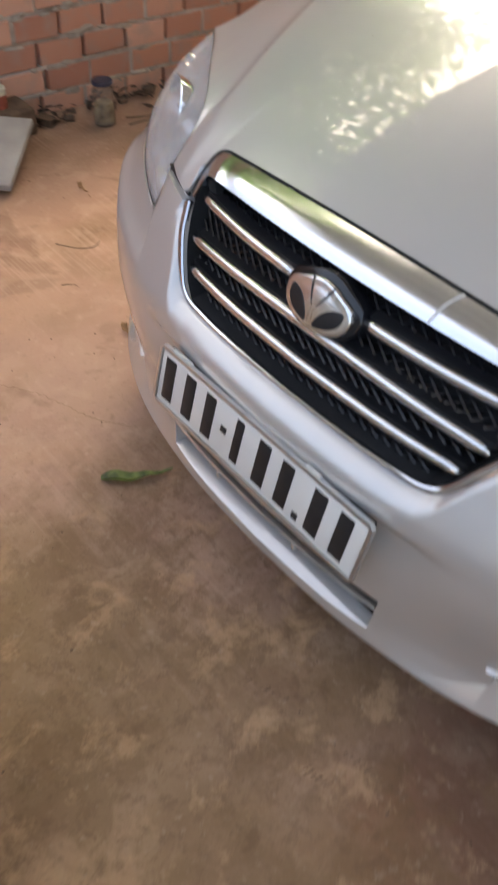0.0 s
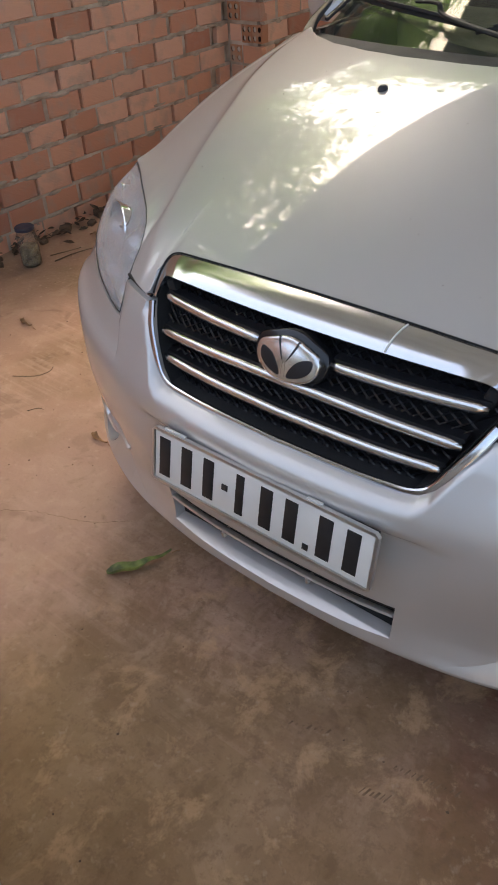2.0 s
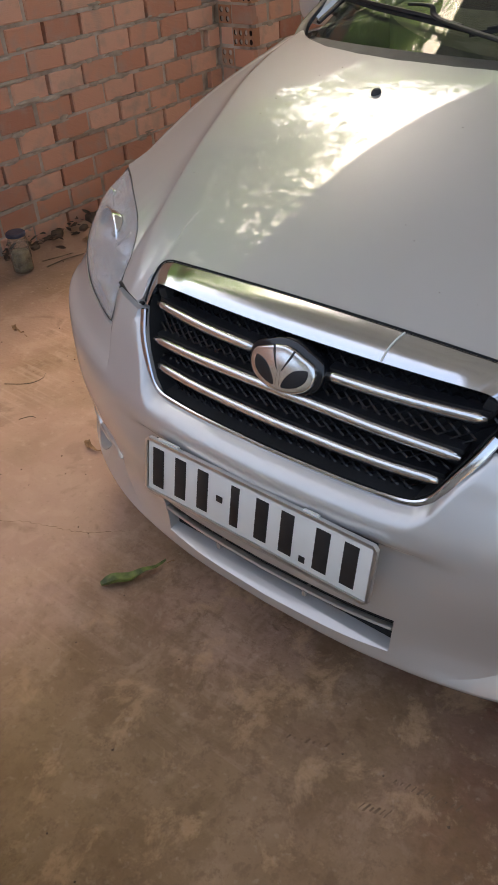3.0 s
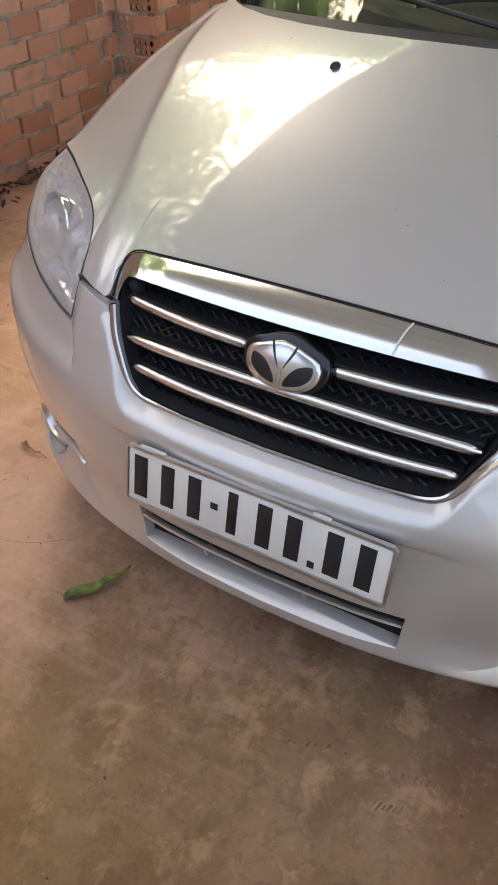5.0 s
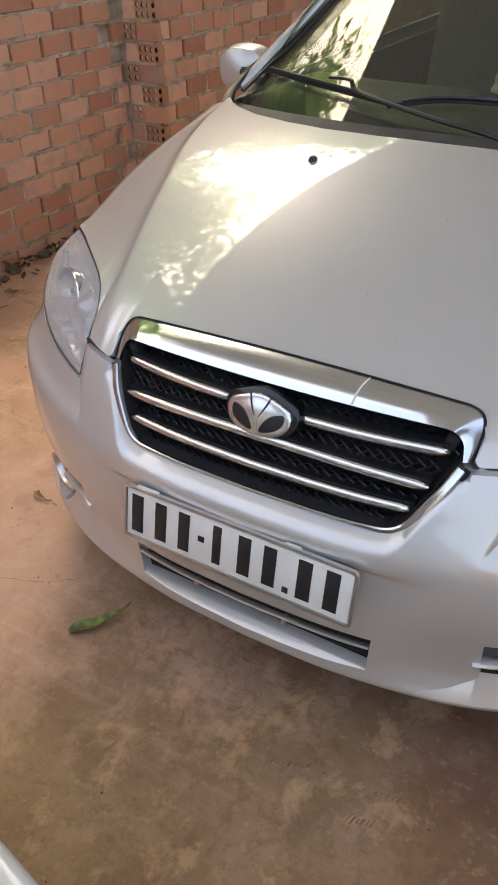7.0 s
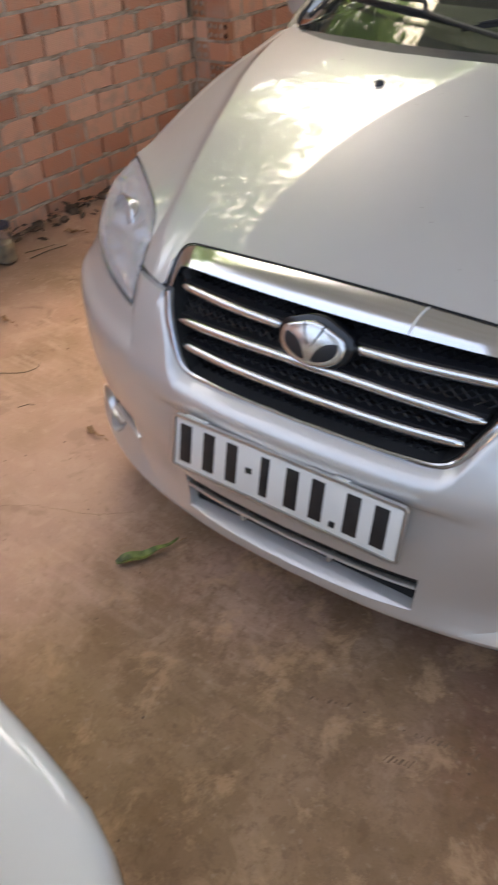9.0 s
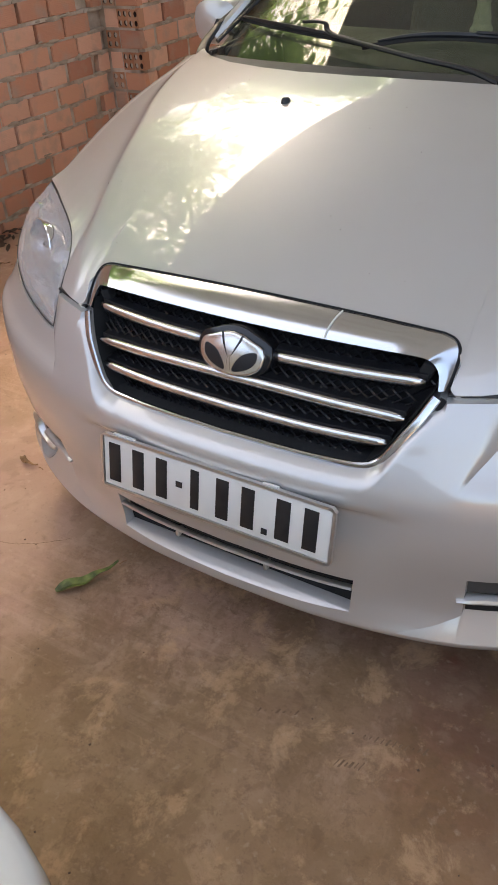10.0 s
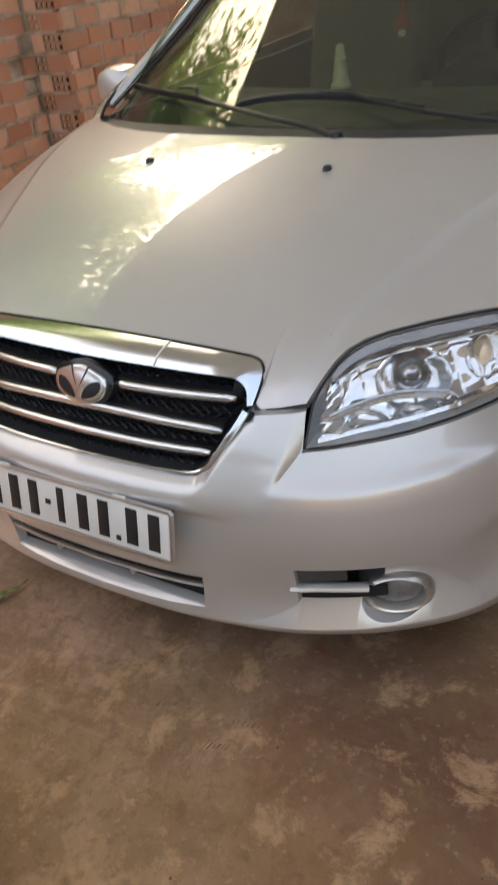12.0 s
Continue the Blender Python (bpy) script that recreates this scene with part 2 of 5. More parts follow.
    c = over(c, cloud(45.0, 6, 0.60, 0.70, 12.0)[0], (0.62, 0.47, 0.35), 0.26)
    c = over(c, cloud(52.0, 7, 0.60, 0.70, 21.0, 0.5)[0], (0.14, 0.08, 0.045), 0.22)
    c = over(c, cloud(140.0, 4, 0.62, 0.72, 33.0)[0], (0.10, 0.06, 0.035), 0.3)
    nt.links.new(c, b.inputs["Base Color"])
    rr = nt.nodes.new("ShaderNodeMapRange")
    rr.inputs["To Min"].default_value, rr.inputs["To Max"].default_value = 0.55, 0.85
    nt.links.new(raw, rr.inputs["Value"])
    nt.links.new(rr.outputs["Result"], b.inputs["Roughness"])
    bp = nt.nodes.new("ShaderNodeBump")
    bp.inputs["Strength"].default_value, bp.inputs["Distance"].default_value = 0.5, 0.0012
    nt.links.new(fine, bp.inputs["Height"])
    bp2 = nt.nodes.new("ShaderNodeBump")
    bp2.inputs["Strength"].default_value, bp2.inputs["Distance"].default_value = 0.4, 0.004
    nt.links.new(both(rough_patch, cloud(38.0, 9, 0.46, 0.62, 61.0, 0.5)[0]), bp2.inputs["Height"])
    bp2.invert = True
    nt.links.new(bp.outputs["Normal"], bp2.inputs["Normal"])
    nt.links.new(bp2.outputs["Normal"], b.inputs["Normal"])
    return m


SILVER = make("silver_paint", (0.565, 0.555, 0.54), 0.38, 0.42, 0.02, 3.0, 0.0, 300.0, coat=1.0, rough_vary=0.03)
WHITE_PAINT = make("white_paint", (0.78, 0.79, 0.76), 0.35, 0.0, 0.02, 3.0, 0.0, 200.0, coat=1.0)
CHROME = make("chrome", (0.62, 0.65, 0.69), 0.2, 1.0, 0.03, 10.0, 0.0, 30.0, rough_vary=0.05)
SATIN = make("satin_silver", (0.68, 0.67, 0.65), 0.3, 0.9, 0.02, 8.0, 0.0, 30.0, rough_vary=0.02)
BLACK = make("black_plastic", (0.012, 0.013, 0.016), 0.42, 0.0, 0.2, 14.0, 0.0005, 220.0)
MATTE_BLACK = make("matte_black_plastic", (0.010, 0.011, 0.013), 0.9, 0.0, 0.2, 14.0, 0.0005, 220.0)
GLOSS_BLACK = make("gloss_black_plastic", (0.008, 0.009, 0.012), 0.18, 0.0, 0.1, 14.0)
CHARCOAL = make("charcoal_plastic", (0.055, 0.055, 0.055), 0.6, 0.0, 0.15, 18.0, 0.0006, 260.0)
GREY_CLOTH = make("grey_cloth", (0.20, 0.19, 0.16), 0.9, 0.0, 0.1, 12.0, 0.0, 60.0)
DASH = make("dashboard_plastic", (0.15, 0.155, 0.125), 0.55, 0.0, 0.15, 12.0, 0.0, 40.0)
RUBBER = make("tyre_rubber", (0.02, 0.02, 0.02), 0.8, 0.0, 0.2, 20.0, 0.001, 150.0)
ALLOY = make("wheel_alloy", (0.5, 0.5, 0.5), 0.3, 0.9, 0.05, 12.0)
WINDSHIELD = glass("windshield_glass", (0.70, 0.73, 0.65), 1.0, 0.01, 0.016)
LENS = glass("headlamp_lens", (0.97, 0.97, 0.97), 1.0, 0.015, 0.03)
# white haze paints the sheen of bright sky on this lens
PALE_LENS = glass("pale_headlamp_lens", (0.94, 0.92, 0.92), 1.0, 0.03, 0.26)
TAIL_RED = make("red_lamp_lens", (0.16, 0.012, 0.012), 0.12, 0.0, 0.1, 12.0, coat=1.0)
REFLECTOR = make("lamp_reflector", (0.88, 0.88, 0.88), 0.06, 0.95, 0.04, 40.0, 0.0, 60.0, rough_vary=0.03)
LAMP_LINING = make("lamp_lining", (0.72, 0.72, 0.73), 0.35, 0.4, 0.05, 30.0)
SMOKED = make("lamp_hood_metal", (0.30, 0.30, 0.30), 0.25, 0.9, 0.05, 30.0)
TURN_LENS = make("pale_amber_lens", (0.85, 0.70, 0.53), 0.2, 0.3, 0.06, 30.0, 0.0006, 160.0)
BRIGHT = make("bright_trim", (0.72, 0.72, 0.72), 0.24, 1.0, 0.02, 6.0, 0.0, 12.0, rough_vary=0.03)
FOG_GLASS = make("fog_lamp_glass", (0.16, 0.155, 0.15), 0.3, 0.0, 0.15, 60.0, 0.0006, 140.0)
PLATE_WHITE = make("plate_white", (0.74, 0.74, 0.71), 0.4, 0.0, 0.04, 9.0, 0.0002, 120.0)
PLATE_INK = make("plate_ink", (0.02, 0.02, 0.022), 0.45, 0.0, 0.2, 30.0)
MORTAR = make("mortar", (0.56, 0.48, 0.40), 0.95, 0.0, 0.15, 9.0, 0.003, 70.0, second=(0.30, 0.23, 0.17))
SMEAR = make("mortar_smear", (0.48, 0.40, 0.31), 0.95, 0.0, 0.15, 20.0, 0.003, 90.0)
CLAY = brick_clay("clay_brick", (0.47, 0.215, 0.14), (0.76, 0.465, 0.335))
CLAY_PLAIN = brick_clay("clay_brick_end", (0.32, 0.14, 0.08), (0.50, 0.27, 0.165), ribs=False)
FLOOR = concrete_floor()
EARTH = make("bare_earth", (0.22, 0.15, 0.1), 0.95, 0.0, 0.2, 0.8, 0.02, 12.0, second=(0.10, 0.12, 0.05))
LEAF = make("mango_leaf", (0.22, 0.27, 0.065), 0.5, 0.0, 0.2, 34.0, 0.0005, 90.0, second=(0.05, 0.07, 0.02))
DRY_LEAF = make("dry_leaf", (0.30, 0.17, 0.08), 0.8, 0.0, 0.25, 40.0, 0.001, 150.0)
FOLIAGE = tarp("foliage", (0.18, 0.275, 0.09), (0.42, 0.61, 0.20), 0.58)
BARK = make("bark", (0.16, 0.12, 0.08), 0.95, 0.0, 0.25, 10.0, 0.01, 30.0)
SHEET = tarp("roof_sheet", (0.33, 0.355, 0.385), (0.62, 0.66, 0.66), 0.07)
PLASTER = make("plaster", (0.24, 0.19, 0.15), 0.9, 0.0, 0.1, 2.0, 0.003, 50.0)
JAR_GLASS = glass("jar_glass", (0.93, 0.91, 0.86), 1.0, 0.03, 0.05)
BLUE_LID = make("blue_lid", (0.03, 0.036, 0.065), 0.45, 0.0, 0.2, 40.0)
MURK = make("jar_contents", (0.30, 0.25, 0.15), 0.9, 0.0, 0.3, 30.0, 0.002, 80.0)
TILE_GREY = make("cement_slab", (0.34, 0.33, 0.31), 0.85, 0.0, 0.12, 8.0, 0.001, 90.0)
IVORY = make("figurine_ivory", (0.80, 0.77, 0.58), 0.4, 0.0, 0.1, 50.0)
RED_CORD = make("red_cord", (0.42, 0.12, 0.07), 0.8, 0.0, 0.2, 90.0)
# clay darkened for the shade inside the bricks' holes
HOLE_SHADE = make("brick_hole_shade", (0.06, 0.025, 0.015), 0.95, 0.0, 0.2, 30.0)
CAN_RED = make("painted_tin", (0.40, 0.10, 0.06), 0.5, 0.0, 0.25, 30.0)
RUBBLE = make("rubble", (0.15, 0.095, 0.06), 0.95, 0.0, 0.25, 20.0, 0.004, 60.0)

MUD = make("dried_mud", (0.27, 0.17, 0.10), 0.95, 0.0, 0.2, 40.0)

# ---------------------------------------------------------------- builders


def smooth_curve(xs, ys):
    """A monotone cubic through the knots, as a function."""
    xs, ys = np.array(xs, float), np.array(ys, float)
    h, d = np.diff(xs), np.diff(ys) / np.diff(xs)
    m = np.r_[d[0], [0 if a * b <= 0 else 2 * a * b / (a + b) for a, b in zip(d[:-1], d[1:])], d[-1]]

    def at(x):
        x = min(max(x, xs[0]), xs[-1])
        i = min(int(np.searchsorted(xs, x, "right")) - 1, len(h) - 1)
        t = (x - xs[i]) / h[i]
        return float((1 + 2 * t) * (1 - t) ** 2 * ys[i] + t * (1 - t) ** 2 * h[i] * m[i] + t * t * (3 - 2 * t) * ys[i + 1] + t * t * (t - 1) * h[i] * m[i + 1])

    return at


def step(a, b, x):
    t = min(max((x - a) / (b - a), 0), 1)
    return t * t * (3 - 2 * t)


def resample(points, n):
    """n points at even steps along a line of points."""
    p = np.array([tuple(q) for q in points], float)
    s = np.r_[0, np.cumsum(np.linalg.norm(np.diff(p, axis=0), axis=1))]
    return [Vector([float(np.interp(t, s, p[:, k])) for k in range(p.shape[1])]) for t in np.linspace(0, s[-1], n)]


def rounded(points, n=8, closed=False):
    """A Catmull-Rom line through the points."""
    p = [Vector(q) for q in points]
    out, count = [], len(p)
    for i in range(count if closed else count - 1):
        a, b = (p[i - 1] if closed or i else p[0]), p[i]
        c = p[(i + 1) % count]
        d = p[(i + 2) % count] if closed or i + 2 < count else p[-1]
        for k in range(n):
            t = k / n
            out.append(0.5 * (2 * b + (c - a) * t + (2 * a - 5 * b + 4 * c - d) * t * t + (3 * b - a - 3 * c + d) * t**3))
    return out if closed else out + [p[-1]]


def grid(rows, bm=None, closed=False):
    bm = bm or bmesh.new()
    v = [[bm.verts.new(p) for p in row] for row in rows]
    for a, b in zip(v, v[1:]):
        for i in range(len(a) if closed else len(a) - 1):
            j = (i + 1) % len(a)
            bm.faces.new((a[i], a[j], b[j], b[i]))
    return bm


def slab(rows, shift):
    """A closed body between a grid of points and the same grid shifted."""
    back = [[p + (shift(p) if callable(shift) else Vector(shift)) for p in row] for row in rows]
    bm = bmesh.new()
    f = [[bm.verts.new(p) for p in row] for row in rows]
    g = [[bm.verts.new(p) for p in row] for row in back]
    nr, nc = len(rows), len(rows[0])
    for i in range(nr - 1):
        for j in range(nc - 1):
            bm.faces.new((f[i][j], f[i][j + 1], f[i + 1][j + 1], f[i + 1][j]))
            bm.faces.new((g[i][j], g[i + 1][j], g[i + 1][j + 1], g[i][j + 1]))
    rim = [(0, j) for j in range(nc)] + [(i, nc - 1) for i in range(1, nr)] + [(nr - 1, j) for j in range(nc - 2, -1, -1)] + [(i, 0) for i in range(nr - 2, 0, -1)]
    for (a, b), (c, d) in zip(rim, rim[1:] + rim[:1]):
        bm.faces.new((f[c][d], f[a][b], g[a][b], g[c][d]))
    bmesh.ops.recalc_face_normals(bm, faces=bm.faces)
    return bm


def sweep(line, section, closed=False, bm=None, up=(0, 0, 1), caps=True):
    """A section (across, up) carried along a line; section may be a function of the place 0 to 1 on the line."""
    bm = bm or bmesh.new()
    rings, n = [], len(line)
    for i, p in enumerate(line):
        a, b = line[i - 1] if i or closed else line[0], line[(i + 1) % n] if i + 1 < n or closed else line[-1]
        t = (b - a).normalized()
        side = t.cross(Vector(up)).normalized()
        top = side.cross(t).normalized()
        sec = section(i / (n - 1)) if callable(section) else section
        rings.append([bm.verts.new(p + side * x + top * y) for x, y in sec])
    m = len(rings[0])
    for i in range(n if closed else n - 1):
        a, b = rings[i], rings[(i + 1) % n]
        for j in range(m):
            bm.faces.new((a[j], a[(j + 1) % m], b[(j + 1) % m], b[j]))
    if caps and not closed:
        bm.faces.new(rings[0])
        bm.faces.new(rings[-1][::-1])
    bmesh.ops.recalc_face_normals(bm, faces=bm.faces)
    return bm


def oval(rx, ry, n=10, turn=0.0):
    return [(rx * math.cos(2 * math.pi * k / n + turn), ry * math.sin(2 * math.pi * k / n + turn)) for k in range(n)]


def lathe(profile, at, axis="z", n=24, squash=(1, 1), bm=None):
    """A turned body: profile rows of (radius, height) about an axis."""
    bm = bm or bmesh.new()
    rows = []
    for r, h in profile:
        ring = []
        for k in range(n):
            c, s = r * math.cos(2 * math.pi * k / n) * squash[0], r * math.sin(2 * math.pi * k / n) * squash[1]
            ring.append(Vector(at) + Vector({"z": (c, s, h), "y": (c, h, s), "x": (h, c, s)}[axis]))
        rows.append(ring)
    grid(rows, bm, closed=True)
    bmesh.ops.recalc_face_normals(bm, faces=bm.faces)
    return bm


def block(size, at=(0, 0, 0), bevel=0.004, turn=(0, 0, 0), bm=None, segments=2):
    bm = bm or bmesh.new()
    made = bmesh.ops.create_cube(bm, size=1, matrix=pose(*at, *turn) @ Matrix.Diagonal((*size, 1)))["verts"]
    if bevel:
        edges = list({e for v in made for e in v.link_edges})
        bmesh.ops.bevel(bm, geom=edges, offset=min(bevel, min(size) * 0.45), segments=segments, profile=0.5, affect="EDGES")
    return bm


def prism(outline, lo, hi, axis="y", bm=None):
    """A closed outline drawn out between two places on an axis."""
    bm = bm or bmesh.new()
    put = {"y": lambda p, h: (p[0], h, p[1]), "x": lambda p, h: (h, p[0], p[1]), "z": lambda p, h: (p[0], p[1], h)}[axis]
    a, b = [bm.verts.new(put(p, lo)) for p in outline], [bm.verts.new(put(p, hi)) for p in outline]
    bm.faces.new(a)
    bm.faces.new(b[::-1])
    for i in range(len(a)):
        j = (i + 1) % len(a)
        bm.faces.new((a[i], b[i], b[j], a[j]))
    bmesh.ops.recalc_face_normals(bm, faces=bm.faces)
    return bm


def thing(name, at, label, category, group="", kind=""):
    ob = new(name)
    ob.location = at
    ob.empty_display_size = 0.1
    return tagged(ob, label, category, group, kind)


def finish(name, bm, material, angle=35):
    me = bpy.data.meshes.new(name)
    bm.to_mesh(me)
    bm.free()
    me.materials.append(material)
    me.polygons.foreach_set("use_smooth", [True] * len(me.polygons))
    me.set_sharp_from_angle(angle=radians(angle))
    return new(name, me)


def part(name, bm, material, parent, label="", angle=35):
    """Links a bmesh as one mesh under a thing or a part."""
    ob = finish(name, bm, material, angle)
    ob.parent = parent
    if parent.type == "EMPTY":
        ob.matrix_parent_inverse = parent.matrix_basis.inverted()
    if label:
        ob["label"] = label
    return ob


def carve(ob, cutter):
    """Takes the cutter's body out of a part and throws the cutter away."""
    mod = ob.modifiers.new("cut", "BOOLEAN")
    mod.object, mod.operation, mod.solver = cutter, "DIFFERENCE", "EXACT"
    me = bpy.data.meshes.new_from_object(ob.evaluated_get(bpy.context.evaluated_depsgraph_get()))
    ob.modifiers.remove(mod)
    ob.data = me
    me.polygons.foreach_set("use_smooth", [True] * len(me.polygons))
    me.set_sharp_from_angle(angle=radians(35))
    bpy.data.objects.remove(cutter)


def mirrored(points):
    return [Vector((-p[0], p[1], p[2])) for p in points]


# ---------------------------------------------------------------- the saloon's shape (nose at y = 0, tail towards +y)
_plan = rounded([(0, 0, 0), (0.2, 0.009, 0), (0.4, 0.046, 0), (0.55, 0.106, 0), (0.66, 0.176, 0), (0.74, 0.248, 0), (0.795, 0.33, 0), (0.825, 0.42, 0), (0.842, 0.53, 0), (0.848, 0.66, 0)], 12)
_run = np.r_[0, np.cumsum([(b - a).length for a, b in zip(_plan, _plan[1:])])]
_px, _py = np.array([p.x for p in _plan]), np.array([p.y for p in _plan])
S_END = float(_run[-1])


def plan(s):
    """The bumper's line seen from above, by the way run from the middle."""
    return float(np.interp(abs(s), _run, _px)) * (1 if s >= 0 else -1), float(np.interp(abs(s), _run, _py))


def run_of(x):
    return float(np.interp(abs(x), _px, _run)) * (1 if x >= 0 else -1)


# how far the face stands back, by height: round the grille, and outside it
_inner = smooth_curve([0.14, 0.18, 0.215, 0.238, 0.26, 0.30, 0.36, 0.43, 0.48, 0.502, 0.514, 0.53, 0.555, 0.579, 0.60, 0.62, 0.65, 0.71, 0.80, 0.9],
                      [0.11, 0.055, 0.024, 0.012, 0.014, 0.016, 0.012, 0.014, 0.022, 0.022, 0.012, 0.006, 0.010, 0.021, 0.033, 0.045, 0.062, 0.105, 0.195, 0.32])
_outer = smooth_curve([0.14, 0.18, 0.215, 0.238, 0.255, 0.30, 0.36, 0.42, 0.48, 0.53, 0.565, 0.576, 0.584, 0.60, 0.64, 0.71, 0.80, 0.9],
                      [0.11, 0.055, 0.024, 0.012, 0.020, 0.030, 0.022, 0.010, 0.003, 0.005, 0.011, 0.015, 0.024, 0.043, 0.070, 0.108, 0.195, 0.32])
# the grille's own depth by height
_grille = smooth_curve([0.56, 0.578, 0.62, 0.65, 0.71, 0.80], [0.036, 0.046, 0.058, 0.068, 0.105, 0.195])


def face_y(s, z):
    x, y = plan(s)
    a = abs(x)
    # the edge below the lamp climbs towards the flank
    level = z - 0.026 * step(0.52, 0.78, a) * step(0.50, 0.57, z) * (1 - step(0.60, 0.67, z))
    if z >= 0.579:
        # the facet between the pillar beside the grille and the band under the lamp
        up = min((z - 0.579) / 0.058, 1)
        edge, wide = 0.414 + up * 0.0375, 0.004 + 0.020 * up
        w = min(max((a - edge + wide) / wide, 0), 1) ** 1.4
    elif z > 0.56:
        w = step(0.38, 0.43, a)
    elif z > 0.49:
        k = step(0.49, 0.56, z)
        w = step(0.245 + 0.12 * k, 0.375 + 0.055 * k, a)
    else:
        w = step(0.245, 0.375, a)
    # a crease climbing round the corner above the fog lamp
    below = 0.425 + 0.55 * (a - 0.70) - z
    tuck = step(0.69, 0.78, a) * step(0.25, 0.34, z) * 0.75 * min(max(below, 0), 0.028)
    return y + (1 - w) * _inner(z) + w * _outer(level) + tuck


def skin(s, z):
    return Vector((plan(s)[0], face_y(s, z), z))


_bonnet = np.polyfit([0.15, 0.19, 0.3, 0.5, 0.75, 1.0, 1.25], [0.755, 0.778, 0.826, 0.888, 0.950, 0.99, 1.01], 3)
crease_x = smooth_curve([0.1, 0.14, 0.18, 0.24, 0.39, 0.515, 0.64, 0.8, 1.0, 1.3], [0.36, 0.385, 0.412, 0.434, 0.482, 0.527, 0.572, 0.636, 0.70, 0.78])


def bonnet_z(x, y):
    a, c = abs(x), crease_x(y)
    over = max(a - c, 0)
    drop, wide = 0.0018 + 0.0077 * step(0.2, 0.5, y), 0.014 + 0.022 * step(0.2, 0.5, y)
    return float(np.polyval(_bonnet, y)) - 0.09 * a * a + 0.003 - drop * (1 - (1 - min(over / wide, 1)) ** 2) - over * 0.10 - 0.5 * over * over


def belt(y):
    """The upper edge of the flanks: across and up."""
    x = float(np.interp(y, [0.45, 0.474, 1.205, 1.35, 1.6, 2.5, 3.4, 3.9, 4.15], [0.724, 0.726, 0.757, 0.765, 0.775, 0.775, 0.75, 0.68, 0.60]))
    z = float(np.interp(y, [0.45, 0.8, 1.205, 1.6, 2.5, 3.4, 3.9, 4.15], [0.802, 0.882, 0.942, 0.965, 0.985, 1.0, 0.99, 0.97]))
    return x, z + (bonnet_z(x - 0.004, max(y, 0.474)) - 0.001 - z) * (1 - step(1.15, 1.3, y))


def girth(y):
    return float(np.interp(y, [0.3, 0.45, 0.6, 0.86, 2.0, 3.4, 3.9, 4.1, 4.2], [0.80, 0.828, 0.845, 0.853, 0.855, 0.853, 0.835, 0.79, 0.74]))


def sill(y):
    z = 0.2
    for c in (0.86, 3.34):
        if abs(y - c) < 0.335:
            z = max(z, 0.30 + math.sqrt(0.335**2 - (y - c) ** 2))
    return z


def flank(y0, y1, side, n=14, top=None):
    rows = []
    for y in np.linspace(y0, y1, n):
        bx, bz = belt(y)
        w, low = girth(y), sill(y)
        line = rounded([(bx, y, bz), (bx + 0.05, y, bz - 0.035), (w - 0.008, y, 0.70), (w, y, 0.55), (w - 0.01, y, 0.38), (w - 0.045, y, 0.2)], 6)
        line = [p for p in line if p.z > low] + [Vector((w - 0.02, y, low))]
        rows.append([Vector((p.x * side, p.y, p.z)) for p in resample(line, 20)])
    return slab(rows, (-0.012 * side, 0, 0))


def glass_foot(x):
    return 1.018 + 0.33 * x * x + 0.08 * x**4


def glass_z(x, y):
    return 0.957 - 0.05 * x * x + 0.50 * (y - glass_foot(x))


def pillar_x(y):
    return float(np.interp(y, [1.2, 1.4, 1.55, 1.95], [0.765, 0.708, 0.66, 0.575]))


def car_wheel(car, x, y, side):
    wheel = part("wheel", lathe([(0.0, 0.03), (0.05, 0.03), (0.06, 0.02), (0.17, 0.012), (0.185, 0.03), (0.19, -0.1)], (x, y, 0.29), "x", 28, (1, 1)), ALLOY, car)
    tyre = [(0.185, -0.085), (0.2, -0.09), (0.27, -0.092), (0.288, -0.07), (0.29, 0.0), (0.288, 0.07), (0.27, 0.092), (0.2, 0.09), (0.185, 0.085)]
    part("tyre", lathe(tyre, (x, y, 0.29), "x", 36), RUBBER, wheel)


